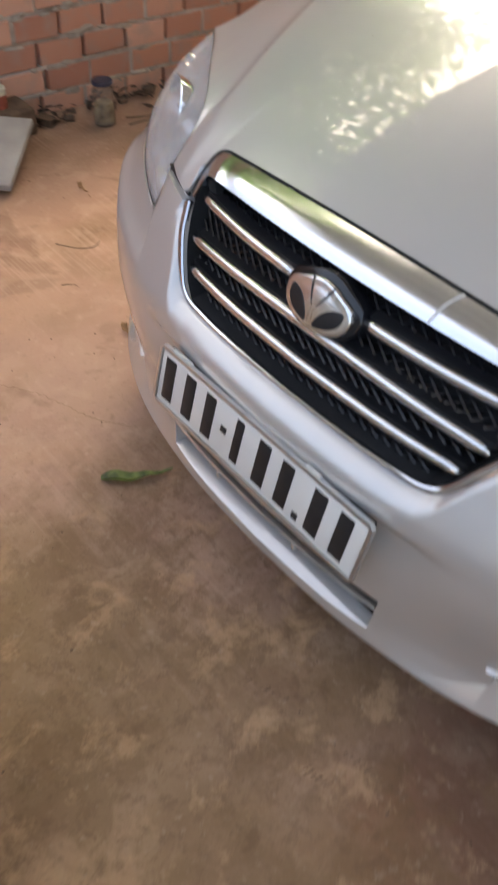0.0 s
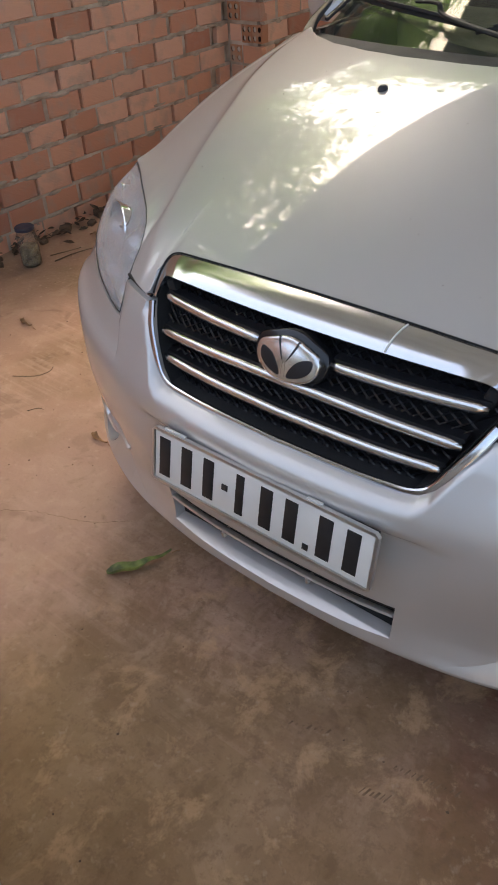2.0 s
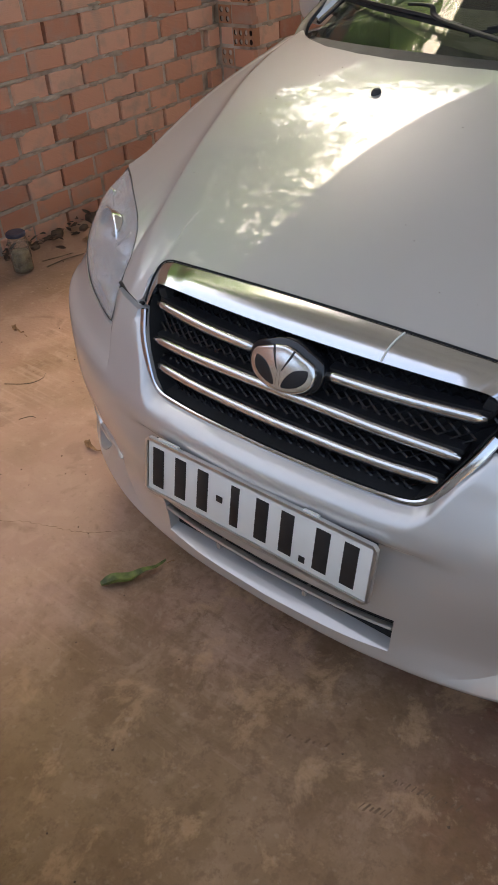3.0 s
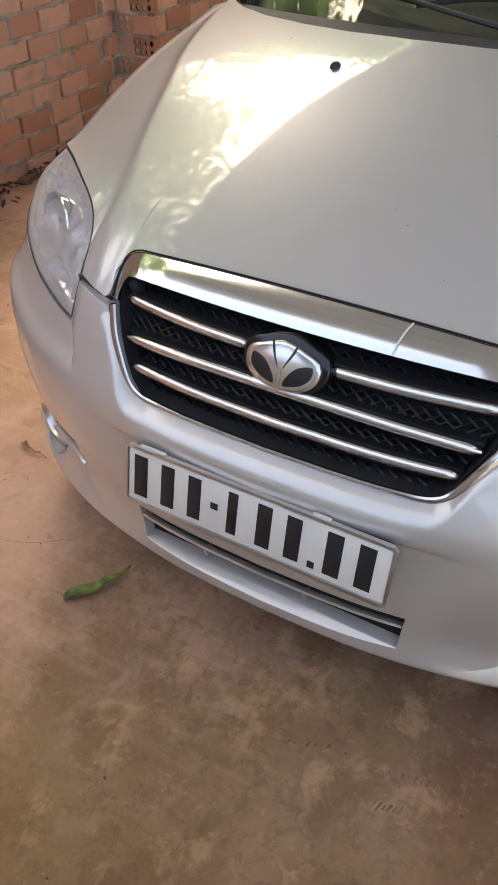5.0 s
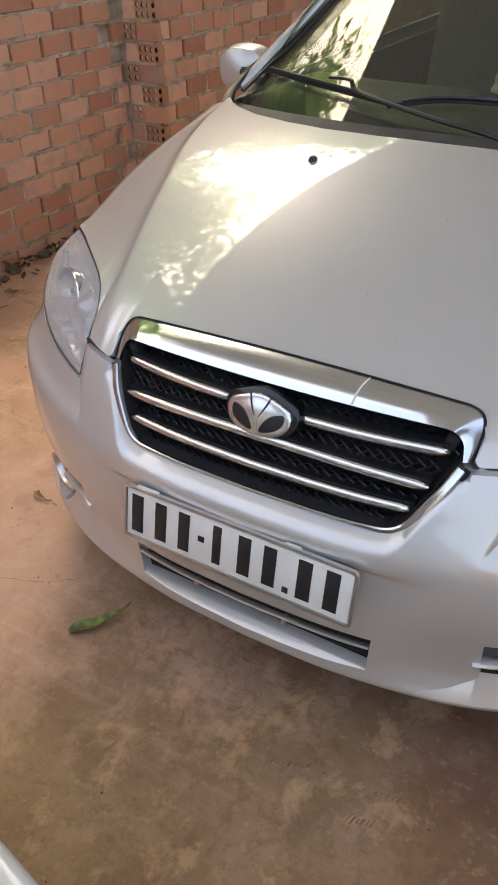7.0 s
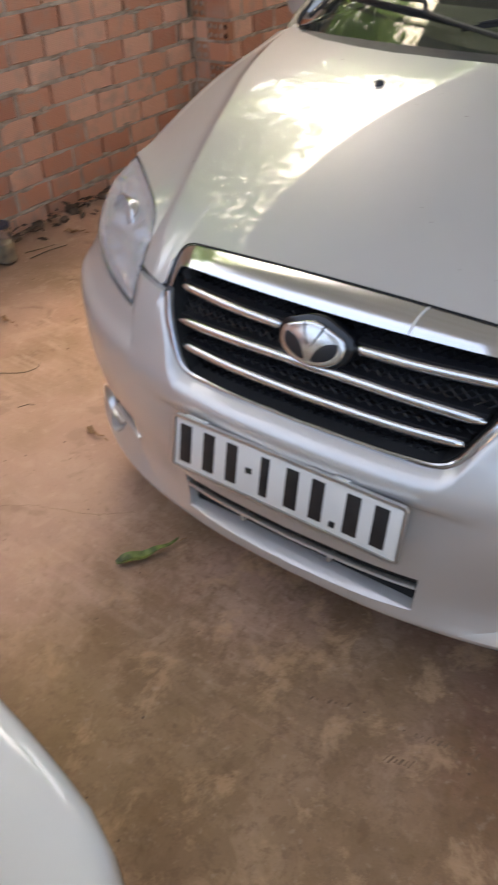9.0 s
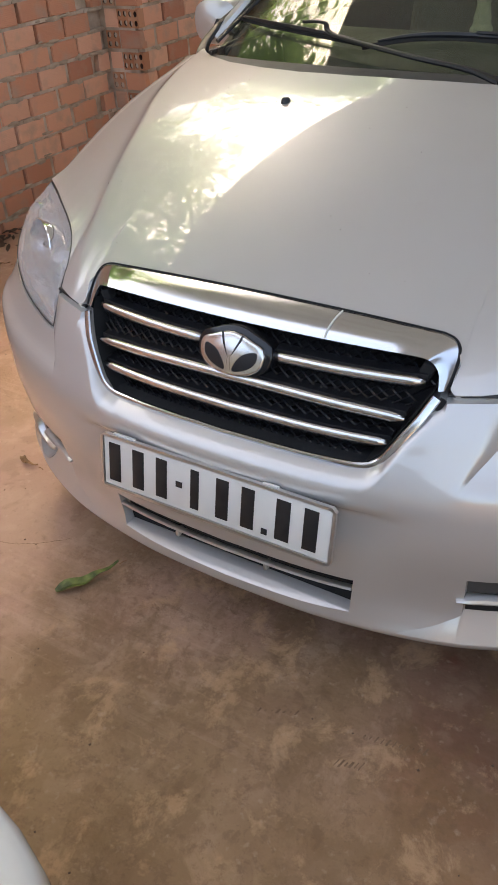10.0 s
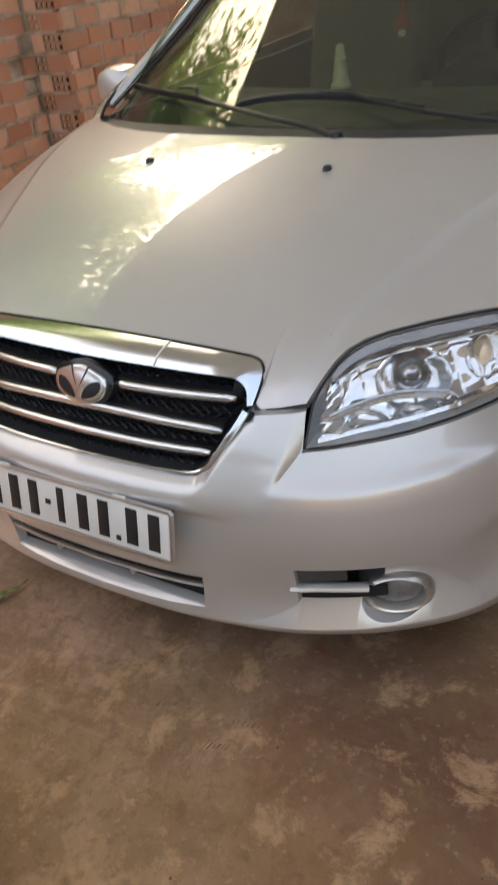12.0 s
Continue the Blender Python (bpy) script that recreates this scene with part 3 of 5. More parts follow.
def shell(car, paint, front_trim):
    """The body of a four-door saloon, every panel its own mesh."""
    # bonnet: from the grille's trim, round the lamp's edge, to the scuttle
    front = [(0, 0.196, 0.779), (0.20, 0.198, 0.775), (0.315, 0.202, 0.770), (0.352, 0.196, 0.762), (0.366, 0.17, 0.742), (0.362, 0.142, 0.712), (0.372, 0.138, 0.706), (0.41, 0.152, 0.709),
             (0.447, 0.172, 0.713), (0.453, 0.190, 0.727), (0.461, 0.218, 0.745), (0.471, 0.243, 0.763), (0.486, 0.268, 0.779), (0.510, 0.294, 0.791), (0.54, 0.320, 0.798), (0.60, 0.371, 0.804), (0.66, 0.424, 0.806), (0.722, 0.474, 0.806)]
    rear = [(0, 0.900), (0.15, 0.905), (0.30, 0.925), (0.42, 0.960), (0.55, 1.018), (0.65, 1.09), (0.70, 1.14), (0.752, 1.205)]
    fr, re = resample([Vector(p) for p in front], 170), resample([Vector((*p, 0)) for p in rear], 170)
    rows = []
    for k in range(57):
        v = k / 56
        row = []
        for f, r in zip(fr, re):
            x, y = f.x + (r.x - f.x) * v, f.y + (r.y - f.y) * v
            lift = f.z - bonnet_z(f.x, f.y)
            row.append(Vector((x, y, bonnet_z(x, y) + lift * (1 - v) * max(0, 1 - max(y - f.y, 0) / 0.17) ** 2)))
        rows.append(mirrored(row[:0:-1]) + row)
    part("bonnet", slab(rows, (0, 0.006, -0.014)), paint, car)
    # flanks
    for side in (1, -1):
        part("fender", flank(0.476, 1.296, side, 26), paint, car)
        part("front_door", flank(1.302, 2.296, side), paint, car)
        part("rear_door", flank(2.302, 3.146, side, 20), paint, car)
        part("rear_quarter", flank(3.152, 3.92, side, 22), paint, car)
        # the flank's upper glass and pillars
        edge = lambda y: Vector((side * float(np.interp(y, [1.3, 1.95, 3.0, 3.5], [0.70, 0.575, 0.56, 0.6])), y, float(np.interp(y, [1.3, 1.5, 1.95, 2.4, 3.0, 3.55], [0.99, 1.16, 1.415, 1.45, 1.41, 1.04]))))
        for a, b in ((1.36, 2.27), (2.33, 3.1)):
            rows = [[(Vector((side * (belt(y)[0] - 0.012), y, belt(y)[1] + 0.005))).lerp(edge(y), t) for t in np.linspace(0, 0.97, 6)] for y in np.linspace(a, b, 8)]
            part("side_window", slab(rows, (-0.005 * side, 0, 0)), WINDSHIELD, car)
        ys = np.linspace(1.275, 1.95, 12)
        part("windshield_pillar", sweep([Vector((side * (pillar_x(y) + 0.018), y, glass_z(pillar_x(y), y) + 0.008 + (0.035 if y < 1.25 else 0.01))) for y in ys], oval(0.017, 0.016, 8)), paint, car)
        part("middle_pillar", sweep([Vector((side * (belt(2.3)[0] - 0.012), 2.3, 0.97)), edge(2.3)], oval(0.012, 0.03, 8), up=(0, 1, 0)), BLACK, car)
        part("rear_pillar", sweep([edge(y) + Vector((0, 0.03, 0)) for y in np.linspace(3.0, 3.6, 7)], oval(0.05, 0.04, 8)), paint, car)
        part("roof_rail", sweep([edge(y) for y in np.linspace(1.9, 3.05, 12)], oval(0.022, 0.022, 8)), paint, car)
        for y in (0.86, 3.34):
            car_wheel(car, side * 0.745, y, side)
        # door mirror
        c = Vector((side * 0.872, 1.50, 0.985))
        shape = lathe([(0.0, -0.062), (0.04, -0.056), (0.07, -0.036), (0.078, -0.004), (0.079, 0.022), (0.073, 0.03)], (0, 0, 0), "y", 28, (1.15, 0.98))
        for v in shape.verts:
            k = abs(v.co.x / 1.2) ** 4 + abs(v.co.z) ** 4
            d = math.hypot(v.co.x / 1.2, v.co.z)
            f = (d / k**0.25) if k > 0 else 1
            v.co.x, v.co.z = v.co.x * (0.45 + 0.55 * f), v.co.z * (0.45 + 0.55 * f) * 0.93
        bmesh.ops.transform(shape, matrix=Matrix.Translation(c), verts=shape.verts)
        mirror = part("door_mirror", shape, paint, car)
        part("mirror_glass", lathe([(0.0, 0.026), (0.058, 0.026), (0.06, 0.029)], c, "y", 20, (1.25, 1.0)), CHROME, mirror)
        part("mirror_foot", sweep([Vector((side * 0.755, 1.43, 0.965)), Vector((side * 0.85, 1.46, 0.985))], oval(0.03, 0.02, 8)), BLACK, mirror)
    # roof, panes, boot
    rows = [[Vector((x * float(np.interp(y, [1.93, 3.05], [0.575, 0.56])), y, float(np.interp(y, [1.93, 2.1, 2.5, 3.05], [1.425, 1.455, 1.475, 1.43])) + 0.03 * (1 - x * x) - 0.012)) for x in np.linspace(-1, 1, 15)] for y in np.linspace(1.93, 3.05, 12)]
    part("roof", slab(rows, (0, 0, -0.02)), paint, car)
    rows = []
    for v in np.linspace(0, 1, 16):
        row = []
        for u in np.linspace(-1, 1, 25):
            x0 = 0.745 * u
            y = glass_foot(x0) * (1 - v) + (1.86 + 0.25 * x0 * x0) * v
            x = x0 * (1 - v) + u * 0.578 * v
            row.append(Vector((x, y, glass_z(x, y))))
        rows.append(row)
    part("windshield", slab(rows, (0, 0.002, -0.004)), WINDSHIELD, car, "tinted windshield with reflections of trees").visible_shadow = False
    rows = [[Vector((u * (0.55 + 0.1 * v), 3.05 + 0.6 * v - 0.08 * u * u * (1 - v), 1.43 - 0.4 * v)) for u in np.linspace(-1, 1, 15)] for v in np.linspace(0, 1, 8)]
    part("rear_window", slab(rows, (0, -0.002, -0.005)), WINDSHIELD, car)
    rows = [[Vector((u * belt(y)[0], y, belt(y)[1] + 0.035 * (1 - u * u))) for u in np.linspace(-1, 1, 17)] for y in np.linspace(3.6, 4.1, 8)]
    part("boot_lid", slab(rows, (0, 0, -0.015)), paint, car)
    # tail
    back = smooth_curve([0.16, 0.2, 0.3, 0.5, 0.66, 0.70, 0.715, 0.727, 0.737, 0.745, 0.80, 0.90, 0.99], [0.08, 0.04, 0.015, 0.0, 0.0, 0.003, 0.010, 0.03, 0.09, 0.15, 0.165, 0.185, 0.24])
    rounding = lambda a: 2.2 * min(max(a - 0.36, 0), 0.20) ** 2 * (1 - step(0.60, 0.84, a))
    tail = lambda s, z: Vector((plan(s)[0], 4.30 - plan(s)[1] - back(z) - rounding(abs(plan(s)[0])), z))
    low = [0.17, 0.2, 0.25, 0.3, 0.36, 0.42, 0.5, 0.58, 0.65, 0.68, 0.70, 0.708, 0.715, 0.721, 0.727, 0.732, 0.737, 0.741, 0.745]
    part("rear_bumper", slab([[tail(s, z) for s in np.linspace(-S_END, S_END, 61)] for z in low], (0, -0.02, 0)), paint, car)
    high = np.linspace(0.752, 0.985, 12)
    part("boot_panel", slab([[tail(s, z) for s in np.linspace(-0.345, 0.345, 25)] for z in high], (0, -0.02, 0)), paint, car)
    for side in (1, -1):
        part("tail_lamp", slab([[tail(side * s, z) for s in np.linspace(0.352, 0.64, 16)] for z in np.linspace(0.765, 0.90, 10)], (0, -0.03, 0)), TAIL_RED, car)
        part("rear_corner", slab([[tail(side * s, z) for s in np.linspace(0.646, 0.95, 12)] for z in np.linspace(0.752, 0.95, 10)], (0, -0.02, 0)), paint, car)
        part("lamp_surround", slab([[tail(side * s, z) for s in np.linspace(0.352, 0.64, 12)] for z in (0.906, 0.93, 0.96, 0.985)], (0, -0.02, 0)), paint, car)
    # under the body and the cabin's floor
    part("underbody", block((1.5, 3.7, 0.14), (0, 2.2, 0.24), 0.03), CHARCOAL, car)
    part("engine_bay", block((1.3, 0.5, 0.28), (0, 0.62, 0.46), 0.05), BLACK, car)
    return car



# ---------------------------------------------------------------- the silver saloon
silver_car = thing("silver_car", (0, 2.1, 0), "silver four-door saloon parked on the cement floor", "car")
shell(silver_car, SILVER, True)


def front_bumper(car, paint, openings=True):
    top = [(0, 0.579), (0.235, 0.577), (0.268, 0.583), (0.290, 0.602), (0.312, 0.640), (0.348, 0.692), (0.372, 0.6955), (0.41, 0.6985), (0.4495, 0.7015), (0.4535, 0.635),
           (0.50, 0.639), (0.56, 0.646), (0.62, 0.654), (0.68, 0.664), (0.735, 0.677), (0.79, 0.696), (0.84, 0.70)]
    upper = []
    for x, z in top[:-1]:
        upper.append(Vector((run_of(x), z, 0)))
    upper.append(Vector((S_END, 0.70, 0)))
    # even steps along each stretch keep the corners
    line = []
    for a, b in zip(upper, upper[1:]):
        n = max(2, int((b - a).length / (0.0035 if 0.37 < a.x < 0.47 else 0.007)))
        line += [a.lerp(b, k / n) for k in range(n)]
    line.append(upper[-1])
    run = [0.0]
    for a, b in zip(line, line[1:]):
        run.append(run[-1] + max(b.x - a.x, 0.2 * (b - a).length))
    foot = [r / run[-1] * S_END for r in run]
    fixed = [0.165, 0.18, 0.195, 0.21, 0.224, 0.231, 0.235, 0.238, 0.241, 0.246, 0.252, 0.26, 0.27, 0.28, 0.29, 0.296, 0.31, 0.33, 0.35, 0.37, 0.39, 0.3985, 0.4015, 0.415, 0.435, 0.455, 0.475, 0.49, 0.50, 0.506, 0.512, 0.518]
    shares = [0.06, 0.13, 0.2, 0.27, 0.34, 0.41, 0.47, 0.52, 0.56, 0.60, 0.64, 0.68, 0.72, 0.77, 0.82, 0.87, 0.91, 0.94, 0.965, 0.985, 1.0]
    rows = []
    for k in range(len(fixed) + len(shares)):
        row = []
        for p, f in zip(line, foot):
            if k < len(fixed):
                z = fixed[k]
            else:
                c = shares[k - len(fixed)]
                z = 0.518 + (p.y - 0.518) * c
                level = 0.518 + 0.1165 * c / 0.82 if c < 0.82 else 0.6345 + (p.y - 0.6345) * (c - 0.82) / 0.18
                z += (level - z) * step(0.355, 0.385, abs(p.x))
            s = f + (p.x - f) * step(0.30, 0.57, z if p.y < 0.6 or k < len(fixed) else 0.57)
            # columns lean with the edge of the facet below the lamp
            lean = min(max((0.637 - z) / 0.058, 0), 1) * step(0.50, 0.579, z)
            s -= 0.0385 * lean * max(0, 1 - abs(s - run_of(0.4515)) / (0.09 if s < run_of(0.4515) else 0.20))
            q = skin(s, z)
            # the rolled edge beside and under the grille
            near = (p.y - z) / 0.03 if abs(p.x) < run_of(0.36) else 9
            if near < 1:
                q.y += 0.020 * (1 - near) ** 2
            row.append(q)
        rows.append(mirrored(row[:0:-1]) + row)
    bumper = part("front_bumper", slab(rows, lambda p: Vector((-0.035 * p.x, 0.045, 0))), paint, car)
    if openings:
        # the slot under the plate, its lower lip sloping inwards
        mouth = bmesh.new()
        ends = []
        for y, low, wide in ((-0.06, 0.234, 0.262), (0.014, 0.254, 0.262), (0.034, 0.266, 0.256), (0.2, 0.266, 0.254)):
            ends.append([mouth.verts.new((x, y, z)) for x, z in ((-wide, low), (wide, low), (wide + 0.006, 0.35), (-wide - 0.006, 0.35))])
        for a, b in zip(ends, ends[1:]):
            for i in range(4):
                mouth.faces.new((a[i], a[(i + 1) % 4], b[(i + 1) % 4], b[i]))
        mouth.faces.new(ends[0])
        mouth.faces.new(ends[-1])
        bmesh.ops.recalc_face_normals(mouth, faces=mouth.faces)
        cutters = [mouth]
        for side in (1, -1):
            cutters.append(prism([(side * 0.449, 0.2945), (side * 0.59, 0.2945), (side * 0.59, 0.394), (side * 0.449, 0.394)], -0.1, 0.4))
            cutters.append(prism([(side * (0.612 + 0.062 * math.cos(a)), 0.298 + 0.054 * math.sin(a)) for a in np.linspace(0, 2 * math.pi, 25)[:-1]], -0.1, 0.5))
            # the shelf under and beside the fog lamp
            roof_z = smooth_curve([0.345, 0.40, 0.43, 0.444, 0.4465, 0.62, 0.67, 0.705, 0.735, 0.775], [0.2395, 0.263, 0.283, 0.294, 0.397, 0.397, 0.385, 0.345, 0.288, 0.2405])
            shelf = bmesh.new()
            rings = []
            for x in list(np.linspace(0.346, 0.444, 14)) + list(np.linspace(0.4465, 0.774, 36)):
                y0, t = skin(run_of(x), 0.239).y, roof_z(x)
                back = 0.040 * min(1, (t - 0.2385) / 0.055)
                rings.append([shelf.verts.new((side * x, y0 + y, z)) for y, z in ((-0.03, 0.2385 - 0.041), (back, 0.2385 + back * 1.36), (back, t + 0.0006), (-0.03, t + 0.0006))])
            for a, b in zip(rings, rings[1:]):
                for i in range(4):
                    shelf.faces.new((a[i], a[(i + 1) % 4], b[(i + 1) % 4], b[i]))
            shelf.faces.new(rings[0])
            shelf.faces.new(rings[-1])
            bmesh.ops.recalc_face_normals(shelf, faces=shelf.faces)
            cutters.append(shelf)
        for cut in cutters:
            carve(bumper, finish("cutter", cut, paint))
        part("slot_backing", block((0.56, 0.01, 0.13), (0, 0.062, 0.315), 0.003), MATTE_BLACK, bumper)
        part("slot_bar", sweep([skin(s, 0.322) + Vector((0, 0.006, 0)) for s in np.linspace(-0.259, 0.259, 25)], oval(0.007, 0.0045, 8)), SATIN, bumper)
        for x in (-0.11, 0.09):
            part("bar_clip", block((0.008, 0.02, 0.014), (x, 0.026, 0.313), 0.002), SATIN, bumper)
        for side in (1, -1):
            part("fog_backing", slab([[skin(side * s, z) + Vector((0, 0.085, 0)) for s in np.linspace(0.42, 0.80, 12)] for z in (0.28, 0.34, 0.41)], (0, 0.006, 0)), MATTE_BLACK, bumper)
            part("fog_bar", sweep([skin(side * s, 0.338 - 0.05 * (s - 0.45)) + Vector((0, 0.004 + 0.006 * step(0.43, 0.5, s), 0)) for s in np.linspace(0.436, 0.585, 18)], lambda t: oval(0.012, 0.009 * min(1, 0.25 + 5 * t), 10)), SILVER, bumper)
            # black sheet put in for the shade of the pocket under the bar
            part("fog_pocket_shade", slab([[skin(side * s, z) + Vector((0, 0.012, 0)) for s in np.linspace(0.452, 0.62, 10)] for z in (0.300, 0.312, 0.328)], (0, 0.006, 0)), MATTE_BLACK, bumper)
            part("fog_grille", slab([[skin(side * s, z) + Vector((0, 0.010, 0)) for s in np.linspace(0.452, 0.545, 8)] for z in (0.354, 0.372, 0.394)], (0, 0.006, 0)), CHARCOAL, bumper)
            c = skin(side * run_of(0.616), 0.299) + Vector((0, 0.010, 0))
            turn = Matrix.Translation(c) @ Matrix.Rotation(radians(24 * side), 4, "Z")
            ring = lathe([(0.072, 0.08), (0.072, 0.02), (0.069, 0.003), (0.061, -0.005), (0.056, -0.003), (0.050, 0.008), (0.048, 0.03)], (0, 0, 0), "y", 36, (1.04, 0.74))
            bmesh.ops.transform(ring, matrix=turn, verts=ring.verts)
            lamp = part("fog_lamp", ring, SATIN, bumper)
            lens = lathe([(0.0, 0.003), (0.02, 0.005), (0.038, 0.010), (0.0505, 0.018)], (0, 0, 0), "y", 30, (1.02, 0.73))
            bmesh.ops.transform(lens, matrix=turn, verts=lens.verts)
            part("fog_lens", lens, FOG_GLASS, lamp)
    return bumper


def grille(car):
    """Chrome-topped grille: black housing, wire lattice, three bright bars, U-shaped trim, badge."""
    body = lambda x, z, back: Vector((x, plan(run_of(x))[1] + _grille(z) + back, z))
    half = lambda z: float(np.interp(z, [0.578, 0.60, 0.64, 0.70, 0.755], [0.262, 0.287, 0.311, 0.346, 0.352]))
    zs = [0.572, 0.60, 0.63, 0.66, 0.69, 0.72, 0.75, 0.765]
    g = part("grille", slab([[body(u * half(z), z, 0.06) for u in np.linspace(-1.02, 1.02, 31)] for z in zs], (0, 0.01, 0)), MATTE_BLACK, car, "black grille with chrome bars and trim")
    # the housing's walls
    ring = [(half(z), z) for z in (0.60, 0.62, 0.64, 0.66, 0.68, 0.70, 0.725, 0.75)]
    outline = [(-x, z) for x, z in ring[::-1]] + [(x, 0.579) for x in np.linspace(-0.262, 0.262, 21)] + ring
    rows = [[body(x * 0.978, z + 0.005, b) for x, z in outline] for b in (0.004, 0.03, 0.062)]
    part("housing", slab(rows, (0, 0, -0.003)), MATTE_BLACK, g)
    # lattice
    wires = bmesh.new()
    for k in range(-34, 35):
        for lean in (1, -1):
            line = []
            for z in np.linspace(0.582, 0.752, 8):
                x = k * 0.0215 + lean * (z - 0.66) * 1.75
                if abs(x) < half(z) - 0.012:
                    line.append(body(x, z, 0.030))
            if len(line) > 1:
                sweep(line, oval(0.0018, 0.0030, 4), bm=wires, up=(0, 1, 0), caps=False)
    part("lattice", wires, GLOSS_BLACK, g)
    # dark blades carrying the bright bars
    for name, z0, zc, x0 in (("upper_bar", 0.712, 0.711, 0.322), ("middle_bar", 0.660, 0.669, 0.305), ("lower_bar", 0.6195, 0.620, 0.289)):
        spans = ((-x0, -0.072), (0.066, x0)) if name == "upper_bar" else ((-x0, x0),)
        for a, b in spans:
            xs = np.linspace(a, b, 31 if b - a > 0.4 else 17)
            zz = lambda x: zc + (z0 - zc) * (x / x0) ** 2
            line = [body(x, zz(x), 0.013 if name != "upper_bar" else 0.012) for x in xs]
            blade = part("grille_blade", slab([[p + Vector((0, 0.006 + 0.022 * t, 0.002)) for p in line] for t in (0, 1)], (0, 0, 0.008)), BLACK, g)
            part(name, sweep(line, lambda t: [(x * min(1, 0.6 + 40 * min(t, 1 - t)), y * min(1, 0.6 + 40 * min(t, 1 - t))) for x, y in oval(0.0085, 0.0095, 12)]), BRIGHT, blade, "", 80)
    # wide bright strip above
    up = lambda x: Vector((x, 0.194 + 0.004 * (x / 0.35) ** 2, 0.780 - 0.008 * (x / 0.35) ** 2))
    down = lambda x: Vector((x, 0.136 + 0.012 * (x / 0.33) ** 2, 0.7515 + 0.003 * (x / 0.33) ** 2))
    outer = [up(x) for x in np.linspace(0, 0.315, 20)] + rounded([up(0.325), Vector((0.345, 0.196, 0.767)), Vector((0.356, 0.186, 0.754)), Vector((0.358, 0.166, 0.733)), Vector((0.354, 0.142, 0.706))], 4)
    inner = [down(x) for x in np.linspace(0, 0.288, 20)] + rounded([down(0.296), Vector((0.318, 0.148, 0.752)), Vector((0.331, 0.152, 0.742)), Vector((0.340, 0.150, 0.728)), Vector((0.345, 0.138, 0.706))], 4)
    rows = []
    for t in np.linspace(0, 1, 9):
        row = [i.lerp(o, t) + Vector((0, -0.010, 0.012)) * math.sin(math.pi * t) * (0.55 if k < 18 else 0.3 if k < 22 else 0.1) for k, (i, o) in enumerate(zip(inner, outer))]
        rows.append(mirrored(row[:0:-1]) + row)
    part("top_strip", slab(rows, (0, 0.012, -0.010)), CHROME, g, "scratched chrome strip with a taped seam")
    for side in (1, -1):
        part("corner_block", block((0.022, 0.03, 0.035), (side * 0.317, 0.170, 0.722), 0.006, (0, side * 20, 0)), MATTE_BLACK, g)
    # thin bright trim round sides and foot
    trim = [(-0.347, 0.700), (-0.330, 0.667), (-0.311, 0.637), (-0.293, 0.606), (-0.276, 0.589), (-0.25, 0.5815)] + [(x, 0.581 + 0.001) for x in np.linspace(-0.21, 0.21, 11)] + [(0.25, 0.5815), (0.276, 0.589), (0.293, 0.606), (0.311, 0.637), (0.330, 0.667), (0.347, 0.700)]
    part("lower_trim", sweep(rounded([body(x, z, -0.002) for x, z in trim], 3), lambda t: oval(0.0075 - 0.003 * step(0.30, 0.20, abs(t - 0.5)), 0.004, 8), up=(0, 1, 0)), CHROME, g)
    # black sweep drawn for the dark gap outside the trim
    part("trim_gap", sweep(rounded([body(x * 1.030, z - 0.007, 0.012) for x, z in trim], 3), oval(0.008, 0.006, 8), up=(0, 1, 0)), MATTE_BLACK, g)
    part("seam", sweep([down(0.150).lerp(up(0.158), t) + Vector((0, -0.010, 0.012)) * (math.sin(math.pi * t) * 0.55 + 0.08) for t in np.linspace(0.02, 0.98, 7)], oval(0.0016, 0.0012, 6)), PLATE_WHITE, g, "whitish glue line")
    # black strips stand in for the shaded gap between bonnet and bumper
    for side in (1, -1):
        part("gap_shade", sweep([Vector((side * x, y, z)) for x, y, z in ((0.360, 0.142, 0.7025), (0.385, 0.147, 0.7045), (0.42, 0.160, 0.7065), (0.4535, 0.173, 0.7085))], oval(0.004, 0.0035, 8)), BLACK, g)
    # black line drawn for the shaded gap between chrome strip and bonnet
    edge = [p + Vector((0.002 * (p.x > 0.31), 0.002, 0.0012)) for p in outer]
    part("strip_gap_shade", sweep(mirrored(edge[:0:-1]) + edge, oval(0.0026, 0.0016, 6)), MATTE_BLACK, g)
    # badge: a bright rounded plate with two dark insets and a petal between two grooves
    wide, tall = 0.0625, 0.0375
    tilt = Matrix.Translation((-0.001, 0.100, 0.709)) @ Matrix.Rotation(radians(-22), 4, "X")
    dome = lambda x, z: -0.006 - 0.008 * (1 - (x / 0.068) ** 2 - (z / 0.045) ** 2)

    def domed(outline, lift, drop, name, material, parent, rim=0.0):
        """A shallow convex plate over an outline, with a rolled side."""
        cx, cz = sum(p[0] for p in outline) / len(outline), sum(p[1] for p in outline) / len(outline)
        rows = []
        for f, down in ((1.0, drop), (1.0, 0.0016), (0.985, 0.0004), (0.95, 0.0), (0.90, -rim), (0.84, 0.0), (0.6, 0.0), (0.35, 0.0), (0.12, 0.0), (0.005, 0.0)):
            ring = [(cx + (x - cx) * f, cz + (z - cz) * f) for x, z in outline]
            rows.append([Vector((x, dome(x, z) - lift + down, z)) for x, z in ring])
        bm = grid(rows, closed=True)
        bmesh.ops.recalc_face_normals(bm, faces=bm.faces)
        bmesh.ops.transform(bm, matrix=tilt, verts=bm.verts)
        return part(name, bm, material, parent, "", 50)

    def loop(half, n=5):
        ring = [(-x, z) for x, z in half] + [(x, z) for x, z in half[::-1] if x > 0]
